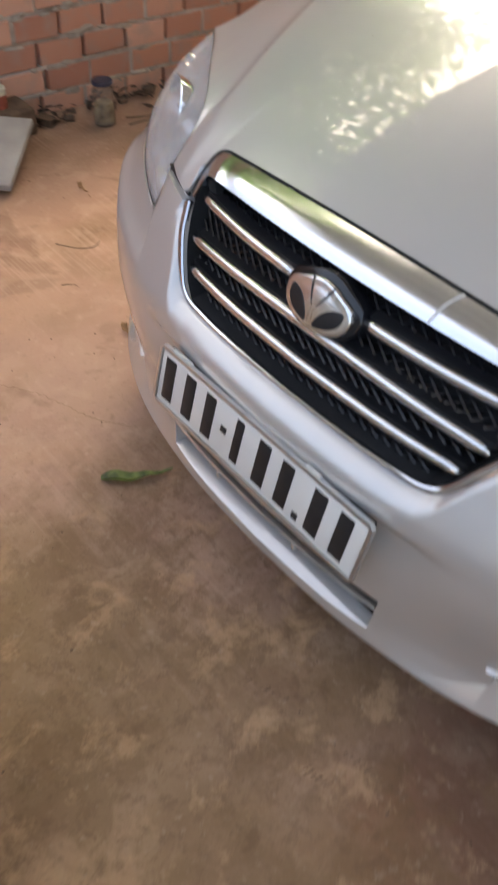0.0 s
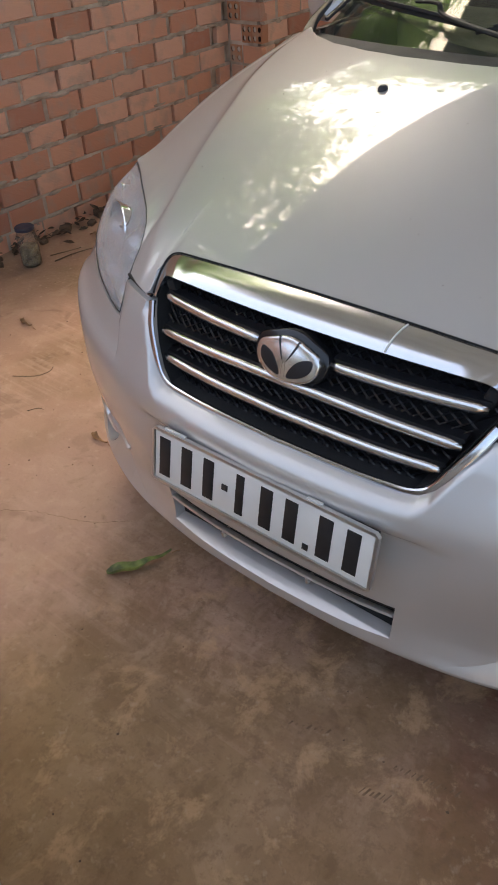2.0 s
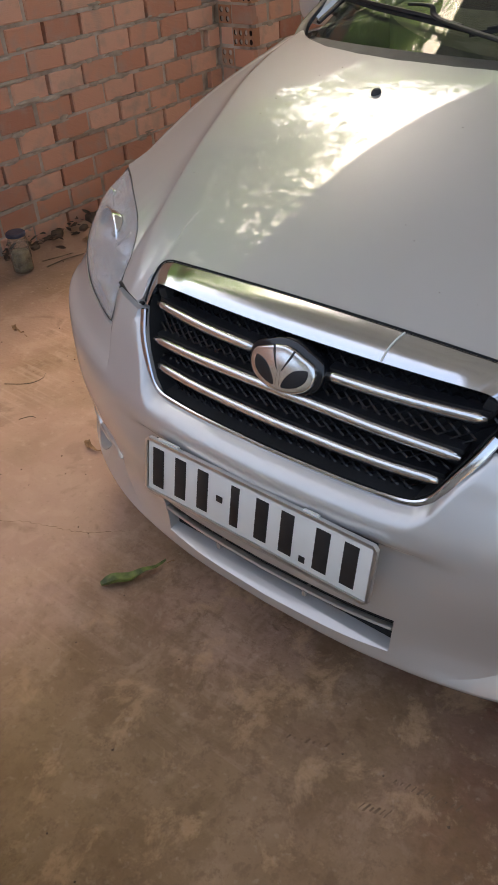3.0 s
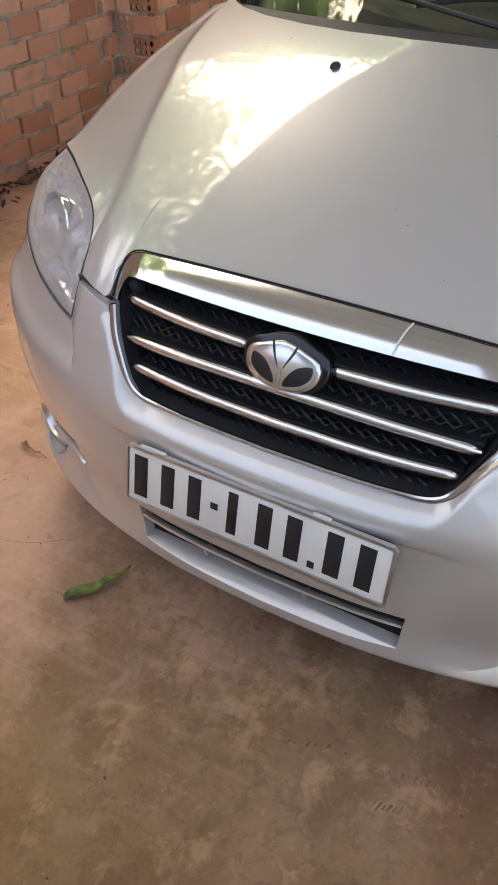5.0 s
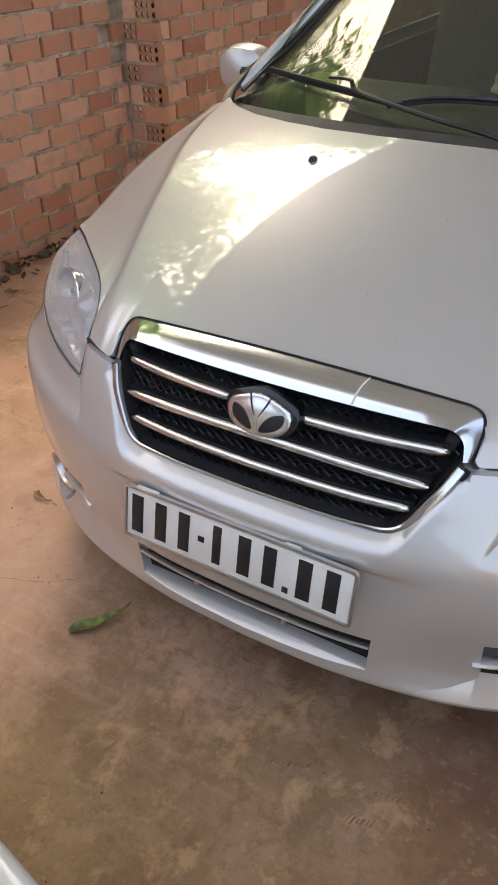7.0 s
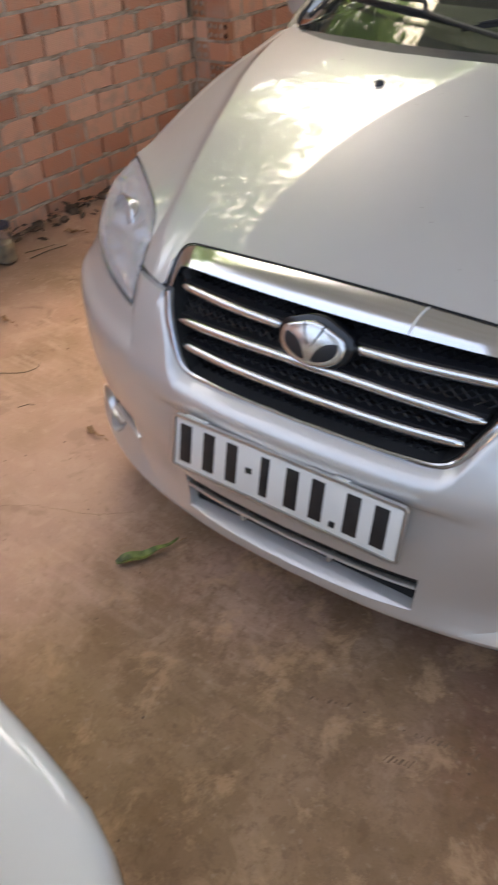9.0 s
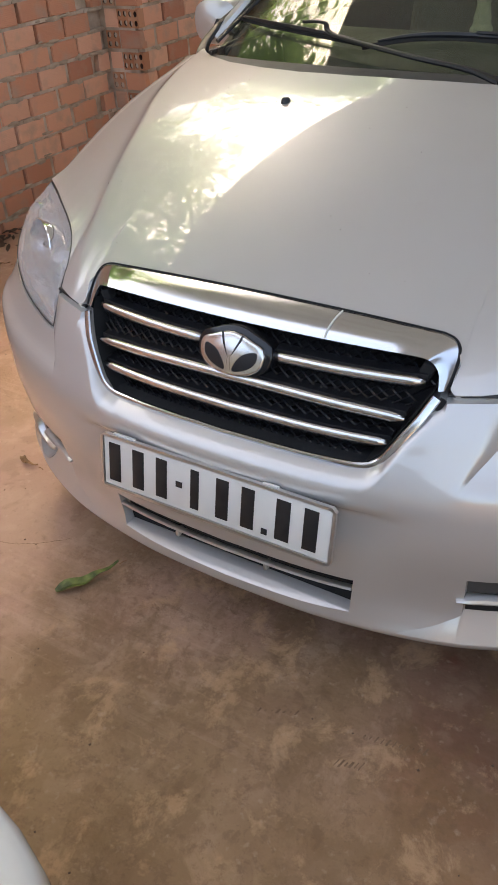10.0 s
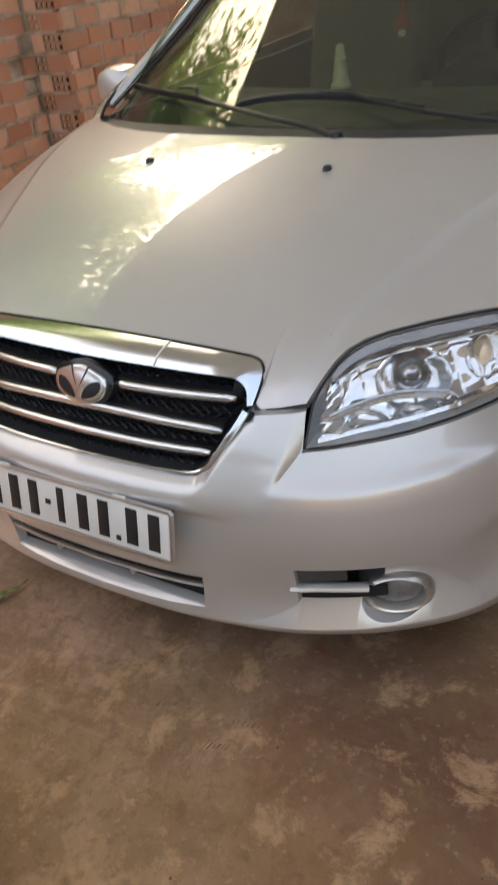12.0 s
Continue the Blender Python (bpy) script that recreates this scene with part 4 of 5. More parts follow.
        return [(p.x * wide, p.y * tall) for p in rounded([(x, z, 0) for x, z in ring], n, True)]

    shape = loop([(0, 1.0), (0.28, 0.93), (0.50, 0.80), (0.86, 0.56), (0.98, 0.30), (1.0, 0.02), (0.93, -0.36), (0.74, -0.68), (0.42, -0.92), (0, -1.0)])
    domed([(x * 1.16, z * 1.22 + 0.003) for x, z in shape], -0.008, 0.03, "badge_base", GLOSS_BLACK, g)
    badge = domed(shape, 0.0, 0.012, "badge", BRIGHT, g, 0.0008)
    for side in (1, -1):
        inset = rounded([(side * x * wide, z * tall, 0) for x, z in ((0.80, 0.26), (0.60, 0.24), (0.38, 0.05), (0.19, -0.36), (0.12, -0.74), (0.30, -0.73), (0.60, -0.52), (0.80, -0.16))], 4, True)
        domed([(p.x, p.y) for p in inset][::side], 0.0012, 0.004, "badge_inset", BLACK, badge)
        line = [tilt @ Vector((p.x, dome(p.x, p.y) + 0.0002, p.y)) for p in rounded([(side * x * wide, z * tall, 0) for x, z in ((0.33, 0.90), (0.24, 0.52), (0.14, 0.18), (0.07, -0.05))], 5)]
        part("badge_groove", sweep(line, lambda t: oval(0.0030 - 0.0024 * t, 0.0011 - 0.0005 * t, 8), up=(0, 1, 0.3)), BLACK, badge)
        stem = [tilt @ Vector((p.x, dome(p.x, p.y) + 0.0004, p.y)) for p in rounded([(side * x * wide, z * tall, 0) for x, z in ((0.03, -0.05), (0.05, -0.40), (0.06, -0.75))], 4)]
        part("badge_crease", sweep(stem, oval(0.0006, 0.0005, 6), up=(0, 1, 0.3)), SMOKED, badge)
    return g


def head_lamp(car, side):
    # upper edge in space, along the bonnet; lower edge on the bumper's face
    upper = [(0.4555, 0.176, 0.706), (0.459, 0.194, 0.722), (0.466, 0.221, 0.740), (0.476, 0.246, 0.758), (0.491, 0.271, 0.774), (0.514, 0.296, 0.786), (0.543, 0.321, 0.793), (0.602, 0.371, 0.799), (0.661, 0.422, 0.800), (0.720, 0.470, 0.800), (0.765, 0.492, 0.772), (0.806, 0.505, 0.735)]
    lower = [(0.4555, 0.640), (0.50, 0.644), (0.56, 0.652), (0.62, 0.660), (0.68, 0.671), (0.735, 0.684), (0.785, 0.702), (0.82, 0.715)]
    n = 40
    a = resample([Vector(p) for p in upper], n)
    b = [skin(run_of(p.x), p.y) for p in resample([Vector((*p, 0)) for p in lower], n)]

    def sheet(back, m=13):
        rows = []
        for t in np.linspace(0, 1, m):
            row = []
            for k in range(n):
                q = b[k].lerp(a[k], t)
                bulge = 0.016 * math.sin(math.pi * t) * min(1, k / 6)
                row.append(Vector((side * q.x, q.y + back - bulge, q.z + 0.3 * bulge)))
            rows.append(row)
        return rows

    def place(x, z, back):
        q = skin(run_of(x), z)
        return Vector((side * x, q.y + back, z))

    # fluted reflector behind the lens
    deep = sheet(0.062, 17)
    for i, row in enumerate(deep):
        for k, p in enumerate(row):
            p.y += 0.010 * math.sin(math.pi * i / 16)
    fine = [resample(row, 240) for row in deep]
    # flat mirror facets, each leaning its own way
    lean = random.Random(17)
    tilts = [[(lean.uniform(-1, 1), lean.uniform(-1, 1)) for _ in range(13)] for _ in range(5)]
    for i, row in enumerate(fine):
        for k, p in enumerate(row):
            fu, fv = k / 20, i / 4
            tu, tv = tilts[min(int(fv), 4)][min(int(fu), 12)]
            p.y += 0.010 * (tu * (fu % 1 - 0.5) + tv * (fv % 1 - 0.5))
    lamp = part("headlamp", slab(fine, (0, 0.01, 0)), REFLECTOR, car, "clear headlamp with chrome reflectors inside", 80)
    part("lens", slab(sheet(0.0), (0, 0.004, 0)), LENS if side > 0 else PALE_LENS, lamp).visible_shadow = False
    loop = [Vector((side * p.x, p.y + 0.002, p.z)) for p in b + a[::-1]]
    part("gasket", sweep(loop, oval(0.0024, 0.0026, 8), closed=True, up=(0, 1, 0.2)), BLACK, lamp, "black rubber gasket")
    wall = [[p + Vector((0, d, 0)) for p in loop + loop[:1]] for d in (0.004, 0.03, 0.066)]
    part("surround", slab(wall, (0, 0.001, 0)), LAMP_LINING, lamp, "", 80)
    # brow along the upper edge
    brow = [[a[k].lerp(b[k], t) + Vector((0, d, 0)) for k in range(5, 37)] for t, d in ((0.05, 0.004), (0.15, 0.006), (0.20, 0.016), (0.22, 0.04))]
    part("upper_brow", slab([[Vector((side * p.x, p.y, p.z)) for p in row] for row in brow], (0, 0.003, -0.002)), SMOKED, lamp, "smoked grey brow")
    # main bowl with its bulb cup, signal bowl
    for name, x, z, r, back, squash in (("main_bowl", 0.600, 0.728, 0.060, 0.036, (1.10, 0.95)), ("signal_bowl", 0.700, 0.738, 0.034, 0.058, (0.9, 1.15))):
        c = place(x, z, back)
        turn = Matrix.Translation(c) @ Matrix.Rotation(radians(29 * side), 4, "Z") @ Matrix.Rotation(radians(-14), 4, "X")
        put = lambda bm: (bmesh.ops.transform(bm, matrix=turn, verts=bm.verts), bm)[1]
        profile = [(r * 1.03, -0.008), (r, -0.010), (r * 0.97, 0.002), (r * 0.88, 0.020), (r * 0.76, 0.034), (r * 0.60, 0.046), (r * 0.42, 0.054), (r * 0.30, 0.056)]
        bowl = bmesh.new()
        rings = []
        for q, h in profile:
            rings.append([Vector((q * squash[0] * math.cos(2 * math.pi * k / 120), h + (0.0016 * math.cos(2 * math.pi * k / 120 * 12) if side * math.cos(2 * math.pi * k / 120) > 0.2 else 0), q * squash[1] * math.sin(2 * math.pi * k / 120))) for k in range(120)])
        grid(rings, bowl, closed=True)
        bmesh.ops.recalc_face_normals(bowl, faces=bowl.faces)
        part(name, put(bowl), REFLECTOR, lamp, "", 80)
        if name == "main_bowl":
            part("bulb_ring", put(lathe([(0.034, 0.045), (0.034, 0.012), (0.031, 0.008), (0.027, 0.012), (0.026, 0.03)], (0, 0, 0), "y", 28)), SMOKED, lamp)
            part("bulb_dome", put(lathe([(0.0, 0.004), (0.010, 0.006), (0.019, 0.013), (0.026, 0.026)], (0, 0, 0), "y", 24)), CHROME, lamp)
            part("bulb_bar", put(block((0.022, 0.008, 0.008), (0, 0.002, 0.004), 0.003)), CHARCOAL, lamp)
        else:
            part("signal_lens", put(lathe([(0.0, 0.002), (0.014, 0.004), (0.022, 0.012), (0.026, 0.030)], (0, 0, 0), "y", 24, (0.75, 1.15))), TURN_LENS, lamp, "pale amber signal cover")
    # smoked shelf between the main bowl and the low bowls
    arch = [[place(0.485 + 0.175 * u, 0.672 + h + 0.018 * math.sin(math.pi * u) + 0.022 * u, d) for u in np.linspace(0, 1, 25)] for h, d in ((0.014, 0.020), (0.009, 0.016), (0.003, 0.018), (-0.002, 0.030), (-0.004, 0.056))]
    part("shelf", slab(arch, (0, 0.004, 0.002)), SMOKED, lamp, "smoked metal shelf")
    part("shelf_edge", sweep([p + Vector((0, -0.001, 0.001)) for p in arch[0]], oval(0.0022, 0.0016, 6)), BRIGHT, lamp)
    # three shallow bowls along the foot, facets in the corner
    for x, z, rx, rz, name in ((0.547, 0.672, 0.038, 0.020, "low_bowl"), (0.612, 0.678, 0.026, 0.017, "low_bowl"), (0.662, 0.688, 0.024, 0.017, "low_bowl")):
        c = place(x, z, 0.026)
        rows = [[c + Vector((rx * f * math.cos(a), h, rz * f * math.sin(a))) for a in np.linspace(0, 2 * math.pi, 33)[:-1]] for f, h in ((1.0, 0.0), (0.92, 0.006), (0.78, 0.013), (0.58, 0.019), (0.34, 0.023), (0.02, 0.025))]
        low = grid(rows, closed=True)
        bmesh.ops.recalc_face_normals(low, faces=low.faces)
        part(name, low, REFLECTOR, lamp, "", 80)
    for pts in (((0.470, 0.648, 0.020), (0.505, 0.650, 0.020), (0.500, 0.690, 0.036), (0.486, 0.668, 0.008)), ((0.466, 0.672, 0.022), (0.490, 0.676, 0.024), (0.498, 0.712, 0.040), (0.474, 0.694, 0.010)), ((0.500, 0.652, 0.016), (0.520, 0.655, 0.020), (0.512, 0.676, 0.030), (0.508, 0.662, 0.008))):
        wedge = bmesh.new()
        tip = [wedge.verts.new(place(*q)) for q in pts]
        for i, j, k in ((0, 1, 3), (1, 2, 3), (2, 0, 3), (0, 2, 1)):
            wedge.faces.new((tip[i], tip[j], tip[k]))
        bmesh.ops.recalc_face_normals(wedge, faces=wedge.faces)
        part("corner_facet", wedge, REFLECTOR, lamp)
    ledge = [b[k].lerp(a[k], 0.10) for k in range(2, 38)]
    part("lower_ledge", slab([[Vector((side * p.x, p.y + d, p.z + h)) for p in ledge] for d, h in ((0.006, -0.004), (0.012, 0.003), (0.030, 0.005))], (0, 0.002, -0.002)), REFLECTOR, lamp)
    # bright bead under the brow, in lengths
    bead = [a[k].lerp(b[k], 0.235) + Vector((0, 0.010, 0)) for k in range(8, 37)]
    for k in range(0, 28, 7):
        part("brow_bead", sweep([Vector((side * p.x, p.y, p.z)) for p in bead[k:k + 8]], lambda t: oval(0.0030 * min(1, 0.6 + 8 * min(t, 1 - t)), 0.0026, 6)), BRIGHT, lamp)


def number_plate(car):
    lean = Matrix.Translation((0, -0.010, 0.478)) @ Matrix.Rotation(radians(-11.5), 4, "X")

    def laid(bm):
        bmesh.ops.transform(bm, matrix=lean, verts=bm.verts)
        return bm

    plate = part("number_plate", laid(block((0.474, 0.004, 0.102), (0, 0, 0), 0.0015)), PLATE_WHITE, car, "white number plate with dark bars in a metal frame")
    rim = [Vector((x, 0.0, z)) for x, z in [(-0.236, -0.054), (0.236, -0.054), (0.241, -0.049), (0.241, 0.049), (0.236, 0.054), (-0.236, 0.054), (-0.241, 0.049), (-0.241, -0.049)]]
    part("plate_frame", laid(sweep(rim, [(-0.002, -0.005), (0.002, -0.005), (0.003, 0.005), (-0.003, 0.005)], closed=True, up=(0, -1, 0))), SATIN, plate)
    part("plate_back", laid(block((0.47, 0.012, 0.10), (0, 0.012, 0), 0.003)), BLACK, plate)
    for a, b, lo, hi in ((-0.233, -0.190, -0.040, 0.040), (-0.178, -0.136, -0.040, 0.040), (-0.124, -0.084, -0.040, 0.040), (-0.072, -0.058, -0.006, 0.006), (-0.040, -0.022, -0.040, 0.040),
                         (0.006, 0.048, -0.040, 0.040), (0.058, 0.100, -0.040, 0.040), (0.108, 0.120, -0.040, -0.028), (0.126, 0.170, -0.040, 0.040), (0.179, 0.222, -0.040, 0.040)):
        part("bar", laid(block(((b - a) * (0.62 if b - a > 0.03 else 1), 0.0016, hi - lo), ((a + b) / 2, -0.0024, (lo + hi) / 2), 0.0006)), PLATE_INK, plate)
    for x in (-0.19, 0.12):
        part("plate_clip", laid(block((0.05 if x < 0 else 0.03, 0.006, 0.004), (x, 0.001, 0.0585), 0.001)), PLATE_WHITE, plate)


def scuttle_and_wipers(car):
    rear = [(0, 0.905), (0.15, 0.910), (0.30, 0.930), (0.42, 0.965), (0.55, 1.022), (0.65, 1.094), (0.70, 1.144), (0.748, 1.205)]
    half = resample([Vector((*p, 0)) for p in rear], 24)
    rows = []
    for t in (0, 0.25, 0.5, 0.75, 1.0):
        row = []
        for p in half:
            y1 = glass_foot(p.x) + 0.012
            y = p.y + (y1 - p.y) * t
            z = (bonnet_z(p.x, p.y) - 0.016) * (1 - t) + (glass_z(p.x, y1) + 0.004) * t - 0.006 * math.sin(math.pi * t)
            row.append(Vector((p.x, y, z)))
        rows.append(mirrored(row[:0:-1]) + row)
    cowl = part("scuttle_panel", slab(rows, (0, 0, -0.012)), CHARCOAL, car, "dark grey plastic scuttle with vents")
    for side in (1, -1):
        vents = bmesh.new()
        for k in range(26):
            x = side * (0.30 + 0.011 * k)
            yy0 = float(np.interp(abs(x), [p.x for p in half], [p.y for p in half]))
            block((0.004, 0.018, 0.004), (x, yy0 + 0.014, bonnet_z(x, yy0) - 0.012), 0, bm=vents)
        part("vent_ribs", vents, BLACK, cowl)
        # corner piece at the pillar's foot
        path = rounded([(side * 0.745, 1.175, 0.940), (side * 0.765, 1.235, 0.968), (side * 0.758, 1.31, 1.005), (side * 0.742, 1.38, 1.035)], 5)
        part("pillar_foot", sweep(path, lambda t: oval(0.020 - 0.012 * t, 0.010, 8)), BLACK, car)
        seal = [Vector((side * (pillar_x(y) - 0.008), y, glass_z(pillar_x(y), y) + 0.006 + 0.02 * step(1.5, 1.2, y))) for y in np.linspace(1.26, 1.93, 10)]
        part("glass_seal", sweep(seal, oval(0.008, 0.006, 8)), BLACK, car)
    for x in (-0.242, 0.242):
        noz = lathe([(0.0, 0.010), (0.006, 0.009), (0.0095, 0.005), (0.011, -0.004)], (x, 0.752, bonnet_z(x, 0.752)), "z", 14, (1, 1.2))
        part("washer_nozzle", noz, BLACK, car)
    g = lambda x, y, up: Vector((x, y, glass_z(x, y) + up))
    for name, arm, blade in (("wiper", [Vector((0.19, 0.925, 0.972)), Vector((0.10, 0.965, 0.99)), Vector((-0.06, 1.01, 1.004)), g(-0.30, 1.125, 0.03), g(-0.345, 1.16, 0.04), g(-0.42, 1.19, 0.035)], [g(-0.20, 1.105, 0.012), g(-0.34, 1.150, 0.014), g(-0.55, 1.245, 0.014), g(-0.745, 1.375, 0.012)]),
                             ("wiper", [Vector((0.70, 1.11, 0.965)), Vector((0.60, 1.07, 0.982)), Vector((0.42, 1.070, 0.996)), g(0.22, 1.11, 0.026), g(0.14, 1.125, 0.028), g(0.06, 1.13, 0.024)], [g(-0.215, 1.105, 0.008), g(-0.08, 1.125, 0.010), g(0.10, 1.130, 0.010), g(0.34, 1.135, 0.008)])):
        w = part(name, sweep(rounded(arm, 6), lambda t: oval(0.012 - 0.007 * t, 0.007 - 0.003 * t, 8)), BLACK, car)
        part("pivot", lathe([(0.0, 0.018), (0.014, 0.016), (0.018, 0.006), (0.018, -0.012)], arm[0], "z", 14), BLACK, w)
        spine = rounded(blade, 8)
        part("blade", sweep(spine, oval(0.003, 0.006, 6)), RUBBER, w)
        part("bridge", sweep([p + Vector((0, 0, 0.008)) for p in spine[3:-3]], lambda t: oval(0.005, 0.003 + 0.004 * math.sin(math.pi * t), 6)), BLACK, w)


def cabin(car):
    rows = [[Vector((u * float(np.interp(t, [0, 1], [0.66, 0.66])), 1.09 + 0.42 * u * u * (1 - t) + 0.58 * t, 0.955 + 0.02 * math.sin(math.pi * t) - 0.05 * step(0.8, 1, t))) for u in np.linspace(-1, 1, 21)] for t in np.linspace(0, 1, 12)]
    part("dashboard", slab(rows, (0, 0.03, -0.3)), DASH, car, "olive-grey dashboard top")
    part("instrument_hood", lathe([(0.0, -0.02), (0.10, -0.02), (0.15, 0.02), (0.16, 0.14)], (0.36, 1.58, 0.955), "y", 24, (1, 0.55)), CHARCOAL, car)
    wheel = Matrix.Translation((0.36, 1.82, 0.97)) @ Matrix.Rotation(radians(-62), 4, "X")
    ring = sweep([wheel @ Vector((0.185 * math.cos(a), 0.185 * math.sin(a), 0)) for a in np.linspace(0, 2 * math.pi, 33)[:-1]], oval(0.014, 0.014, 8), closed=True, up=(0, 0.5, 0.8))
    sw = part("steering_wheel", ring, CHARCOAL, car)
    hub = lathe([(0.0, 0.03), (0.06, 0.025), (0.075, 0.0), (0.07, -0.03)], (0, 0, 0), "z", 20)
    bmesh.ops.transform(hub, matrix=wheel, verts=hub.verts)
    part("hub", hub, CHARCOAL, sw)
    for k in (0, 1, 2):
        a = math.pi * (0.5 + k * 2 / 3)
        part("spoke", sweep([wheel @ Vector((0.05 * math.cos(a + math.pi), 0.05 * math.sin(a + math.pi), 0)), wheel @ Vector((0.18 * math.cos(a + math.pi), 0.18 * math.sin(a + math.pi), 0))], oval(0.012, 0.008, 6)), CHARCOAL, sw)
    for x in (-0.36, 0.36):
        seat = part("front_seat", block((0.5, 0.52, 0.2), (x, 2.25, 0.48), 0.06, (6, 0, 0), segments=3), GREY_CLOTH, car)
        part("seat_back", block((0.48, 0.16, 0.62), (x, 2.52, 0.86), 0.06, (-16, 0, 0), segments=3), GREY_CLOTH, seat)
        part("head_rest", block((0.26, 0.10, 0.17), (x, 2.63, 1.25), 0.04, (-12, 0, 0), segments=3), GREY_CLOTH, seat)
    part("rear_bench", block((1.25, 0.5, 0.3), (0, 3.0, 0.55), 0.06, segments=3), GREY_CLOTH, car)
    part("rear_bench_back", block((1.25, 0.16, 0.6), (0, 3.3, 0.85), 0.06, (-20, 0, 0), segments=3), GREY_CLOTH, car)
    part("cabin_floor", block((1.4, 2.3, 0.06), (0, 2.3, 0.36), 0.01), CHARCOAL, car)
    for side in (1, -1):
        part("door_lining", block((0.03, 1.9, 0.5), (side * 0.73, 2.25, 0.7), 0.01), CHARCOAL, car)
    part("cabin_mirror", block((0.22, 0.025, 0.06), (0.0, 1.72, 1.33), 0.012, (-15, 0, 0)), BLACK, car)


front_bumper(silver_car, SILVER)
grille(silver_car)
for lamp_side in (1, -1):
    head_lamp(silver_car, lamp_side)
number_plate(silver_car)
scuttle_and_wipers(silver_car)
cabin(silver_car)

# small things in the silver car
pedestal = lathe([(0.0, 0.0), (0.030, 0.0), (0.031, 0.008), (0.026, 0.014), (0.024, 0.02)], (-0.026, 1.468, 0.985), "z", 18)
figure = lathe([(0.022, 0.02), (0.024, 0.035), (0.019, 0.05), (0.017, 0.065), (0.020, 0.078), (0.013, 0.088), (0.0125, 0.098), (0.014, 0.106), (0.009, 0.116), (0.0, 0.119)], (-0.026, 1.468, 0.985), "z", 18, bm=pedestal)
figurine = finish("dashboard_figurine", figure, IVORY)
tagged(figurine, "small ivory and gold figurine standing on the dashboard", "figurine")
pendant = thing("mirror_pendant", (0.09, 1.68, 1.30), "red cord pendant with beads hanging behind the windshield", "pendant")
part("cord", sweep([Vector((0.09, 1.68, z)) for z in np.linspace(1.31, 1.14, 8)], oval(0.008, 0.008, 8), up=(1, 0, 0)), RED_CORD, pendant)
part("knot", lathe([(0.0, 0.03), (0.014, 0.024), (0.024, 0.006), (0.02, -0.012), (0.0, -0.02)], (0.09, 1.68, 1.125), "z", 12, (1, 0.6)), RED_CORD, pendant)
part("bead", lathe([(0.0, 0.012), (0.01, 0.007), (0.012, 0.0), (0.009, -0.008), (0.0, -0.012)], (0.09, 1.68, 1.098), "z", 12), IVORY, pendant)

dirt, dv, df = random.Random(12), [], []
for _ in range(34):
    x, y, s = dirt.uniform(-0.5, 0.55), dirt.uniform(0.24, 0.88), dirt.uniform(0.0007, 0.0018)
    n = len(dv)
    dv += [Vector((x, y, bonnet_z(x, y) + 0.0002)) + Vector(p) * s for p in ((1.3, 0, 0), (0, 0.9, 0), (-1, 0, 0), (0, -1.1, 0), (0.1, 0.1, 0.7))]
    df += [[n, n + 1, n + 4], [n + 1, n + 2, n + 4], [n + 2, n + 3, n + 4], [n + 3, n, n + 4]]
me = bpy.data.meshes.new("dirt_specks")
me.from_pydata(dv, [], df)
me.materials.append(BARK)
tagged(new("dirt_specks", me), "tiny dark specks of dirt on the bonnet", "dirt", kind="stuff")

# ---------------------------------------------------------------- the white car behind the camera's feet
white_car = thing("white_car", (0, 2.1, 0), "white four-door saloon parked tail towards the silver car", "car")
shell(white_car, WHITE_PAINT, False)
front_bumper(white_car, WHITE_PAINT, False)
part("front_panel", slab([[skin(s, z) + Vector((0, 0.03, 0)) for s in np.linspace(-0.34, 0.34, 15)] for z in (0.57, 0.63, 0.70, 0.75)], (0, 0.02, 0)), BLACK, white_car)
for lamp_side in (1, -1):
    head_lamp(white_car, lamp_side)
white_car.location = (-0.12, -2.835, 0)

# ---------------------------------------------------------------- ground, floor, walls, roof
ground = finish("ground", block((400, 400, 0.5), (0, 0, -0.29), 0), EARTH)
tagged(ground, "bare red-brown earth with sparse green", "ground", kind="structure")
floor_bm = bmesh.new()
bmesh.ops.create_grid(floor_bm, x_segments=40, y_segments=60, size=0.5, matrix=pose(0.6, 0.5, 0) @ Matrix.Diagonal((6.0, 13.4, 1, 1)))
low = bmesh.ops.extrude_face_region(floor_bm, geom=list(floor_bm.faces))["geom"]
bmesh.ops.translate(floor_bm, verts=[v for v in low if isinstance(v, bmesh.types.BMVert)], vec=(0, 0, -0.12))
bmesh.ops.recalc_face_normals(floor_bm, faces=floor_bm.faces)
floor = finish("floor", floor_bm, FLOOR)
tagged(floor, "old cement floor stained red-brown with trodden earth", "floor", kind="structure")

COURSE, LENGTH, FIRST = 0.0975, 0.197, 0.076 - 0.0975
WEST, JOG, FAR, WALL_TOP = -2.27, 2.58, -2.05, 2.02
rnd = random.Random(4)


def brick_mesh(name, size, seed, material=None):
    """A clay brick with worn edges; its face looks along +x."""
    r = random.Random(seed)
    d, l, h = size
    bm = bmesh.new()
    e = 0.004
    j = lambda k: r.uniform(-k, k)
    back = [bm.verts.new((-d, y + j(0.002), z + j(0.001))) for y, z in ((-l / 2, -h / 2), (l / 2, -h / 2), (l / 2, h / 2), (-l / 2, h / 2))]
    rim = [bm.verts.new((-e + j(0.001), v.co.y, v.co.z)) for v in back]
    front = [bm.verts.new((j(0.0015), v.co.y - math.copysign(e + abs(j(0.002)), v.co.y), v.co.z - math.copysign(e + abs(j(0.0015)), v.co.z))) for v in back]
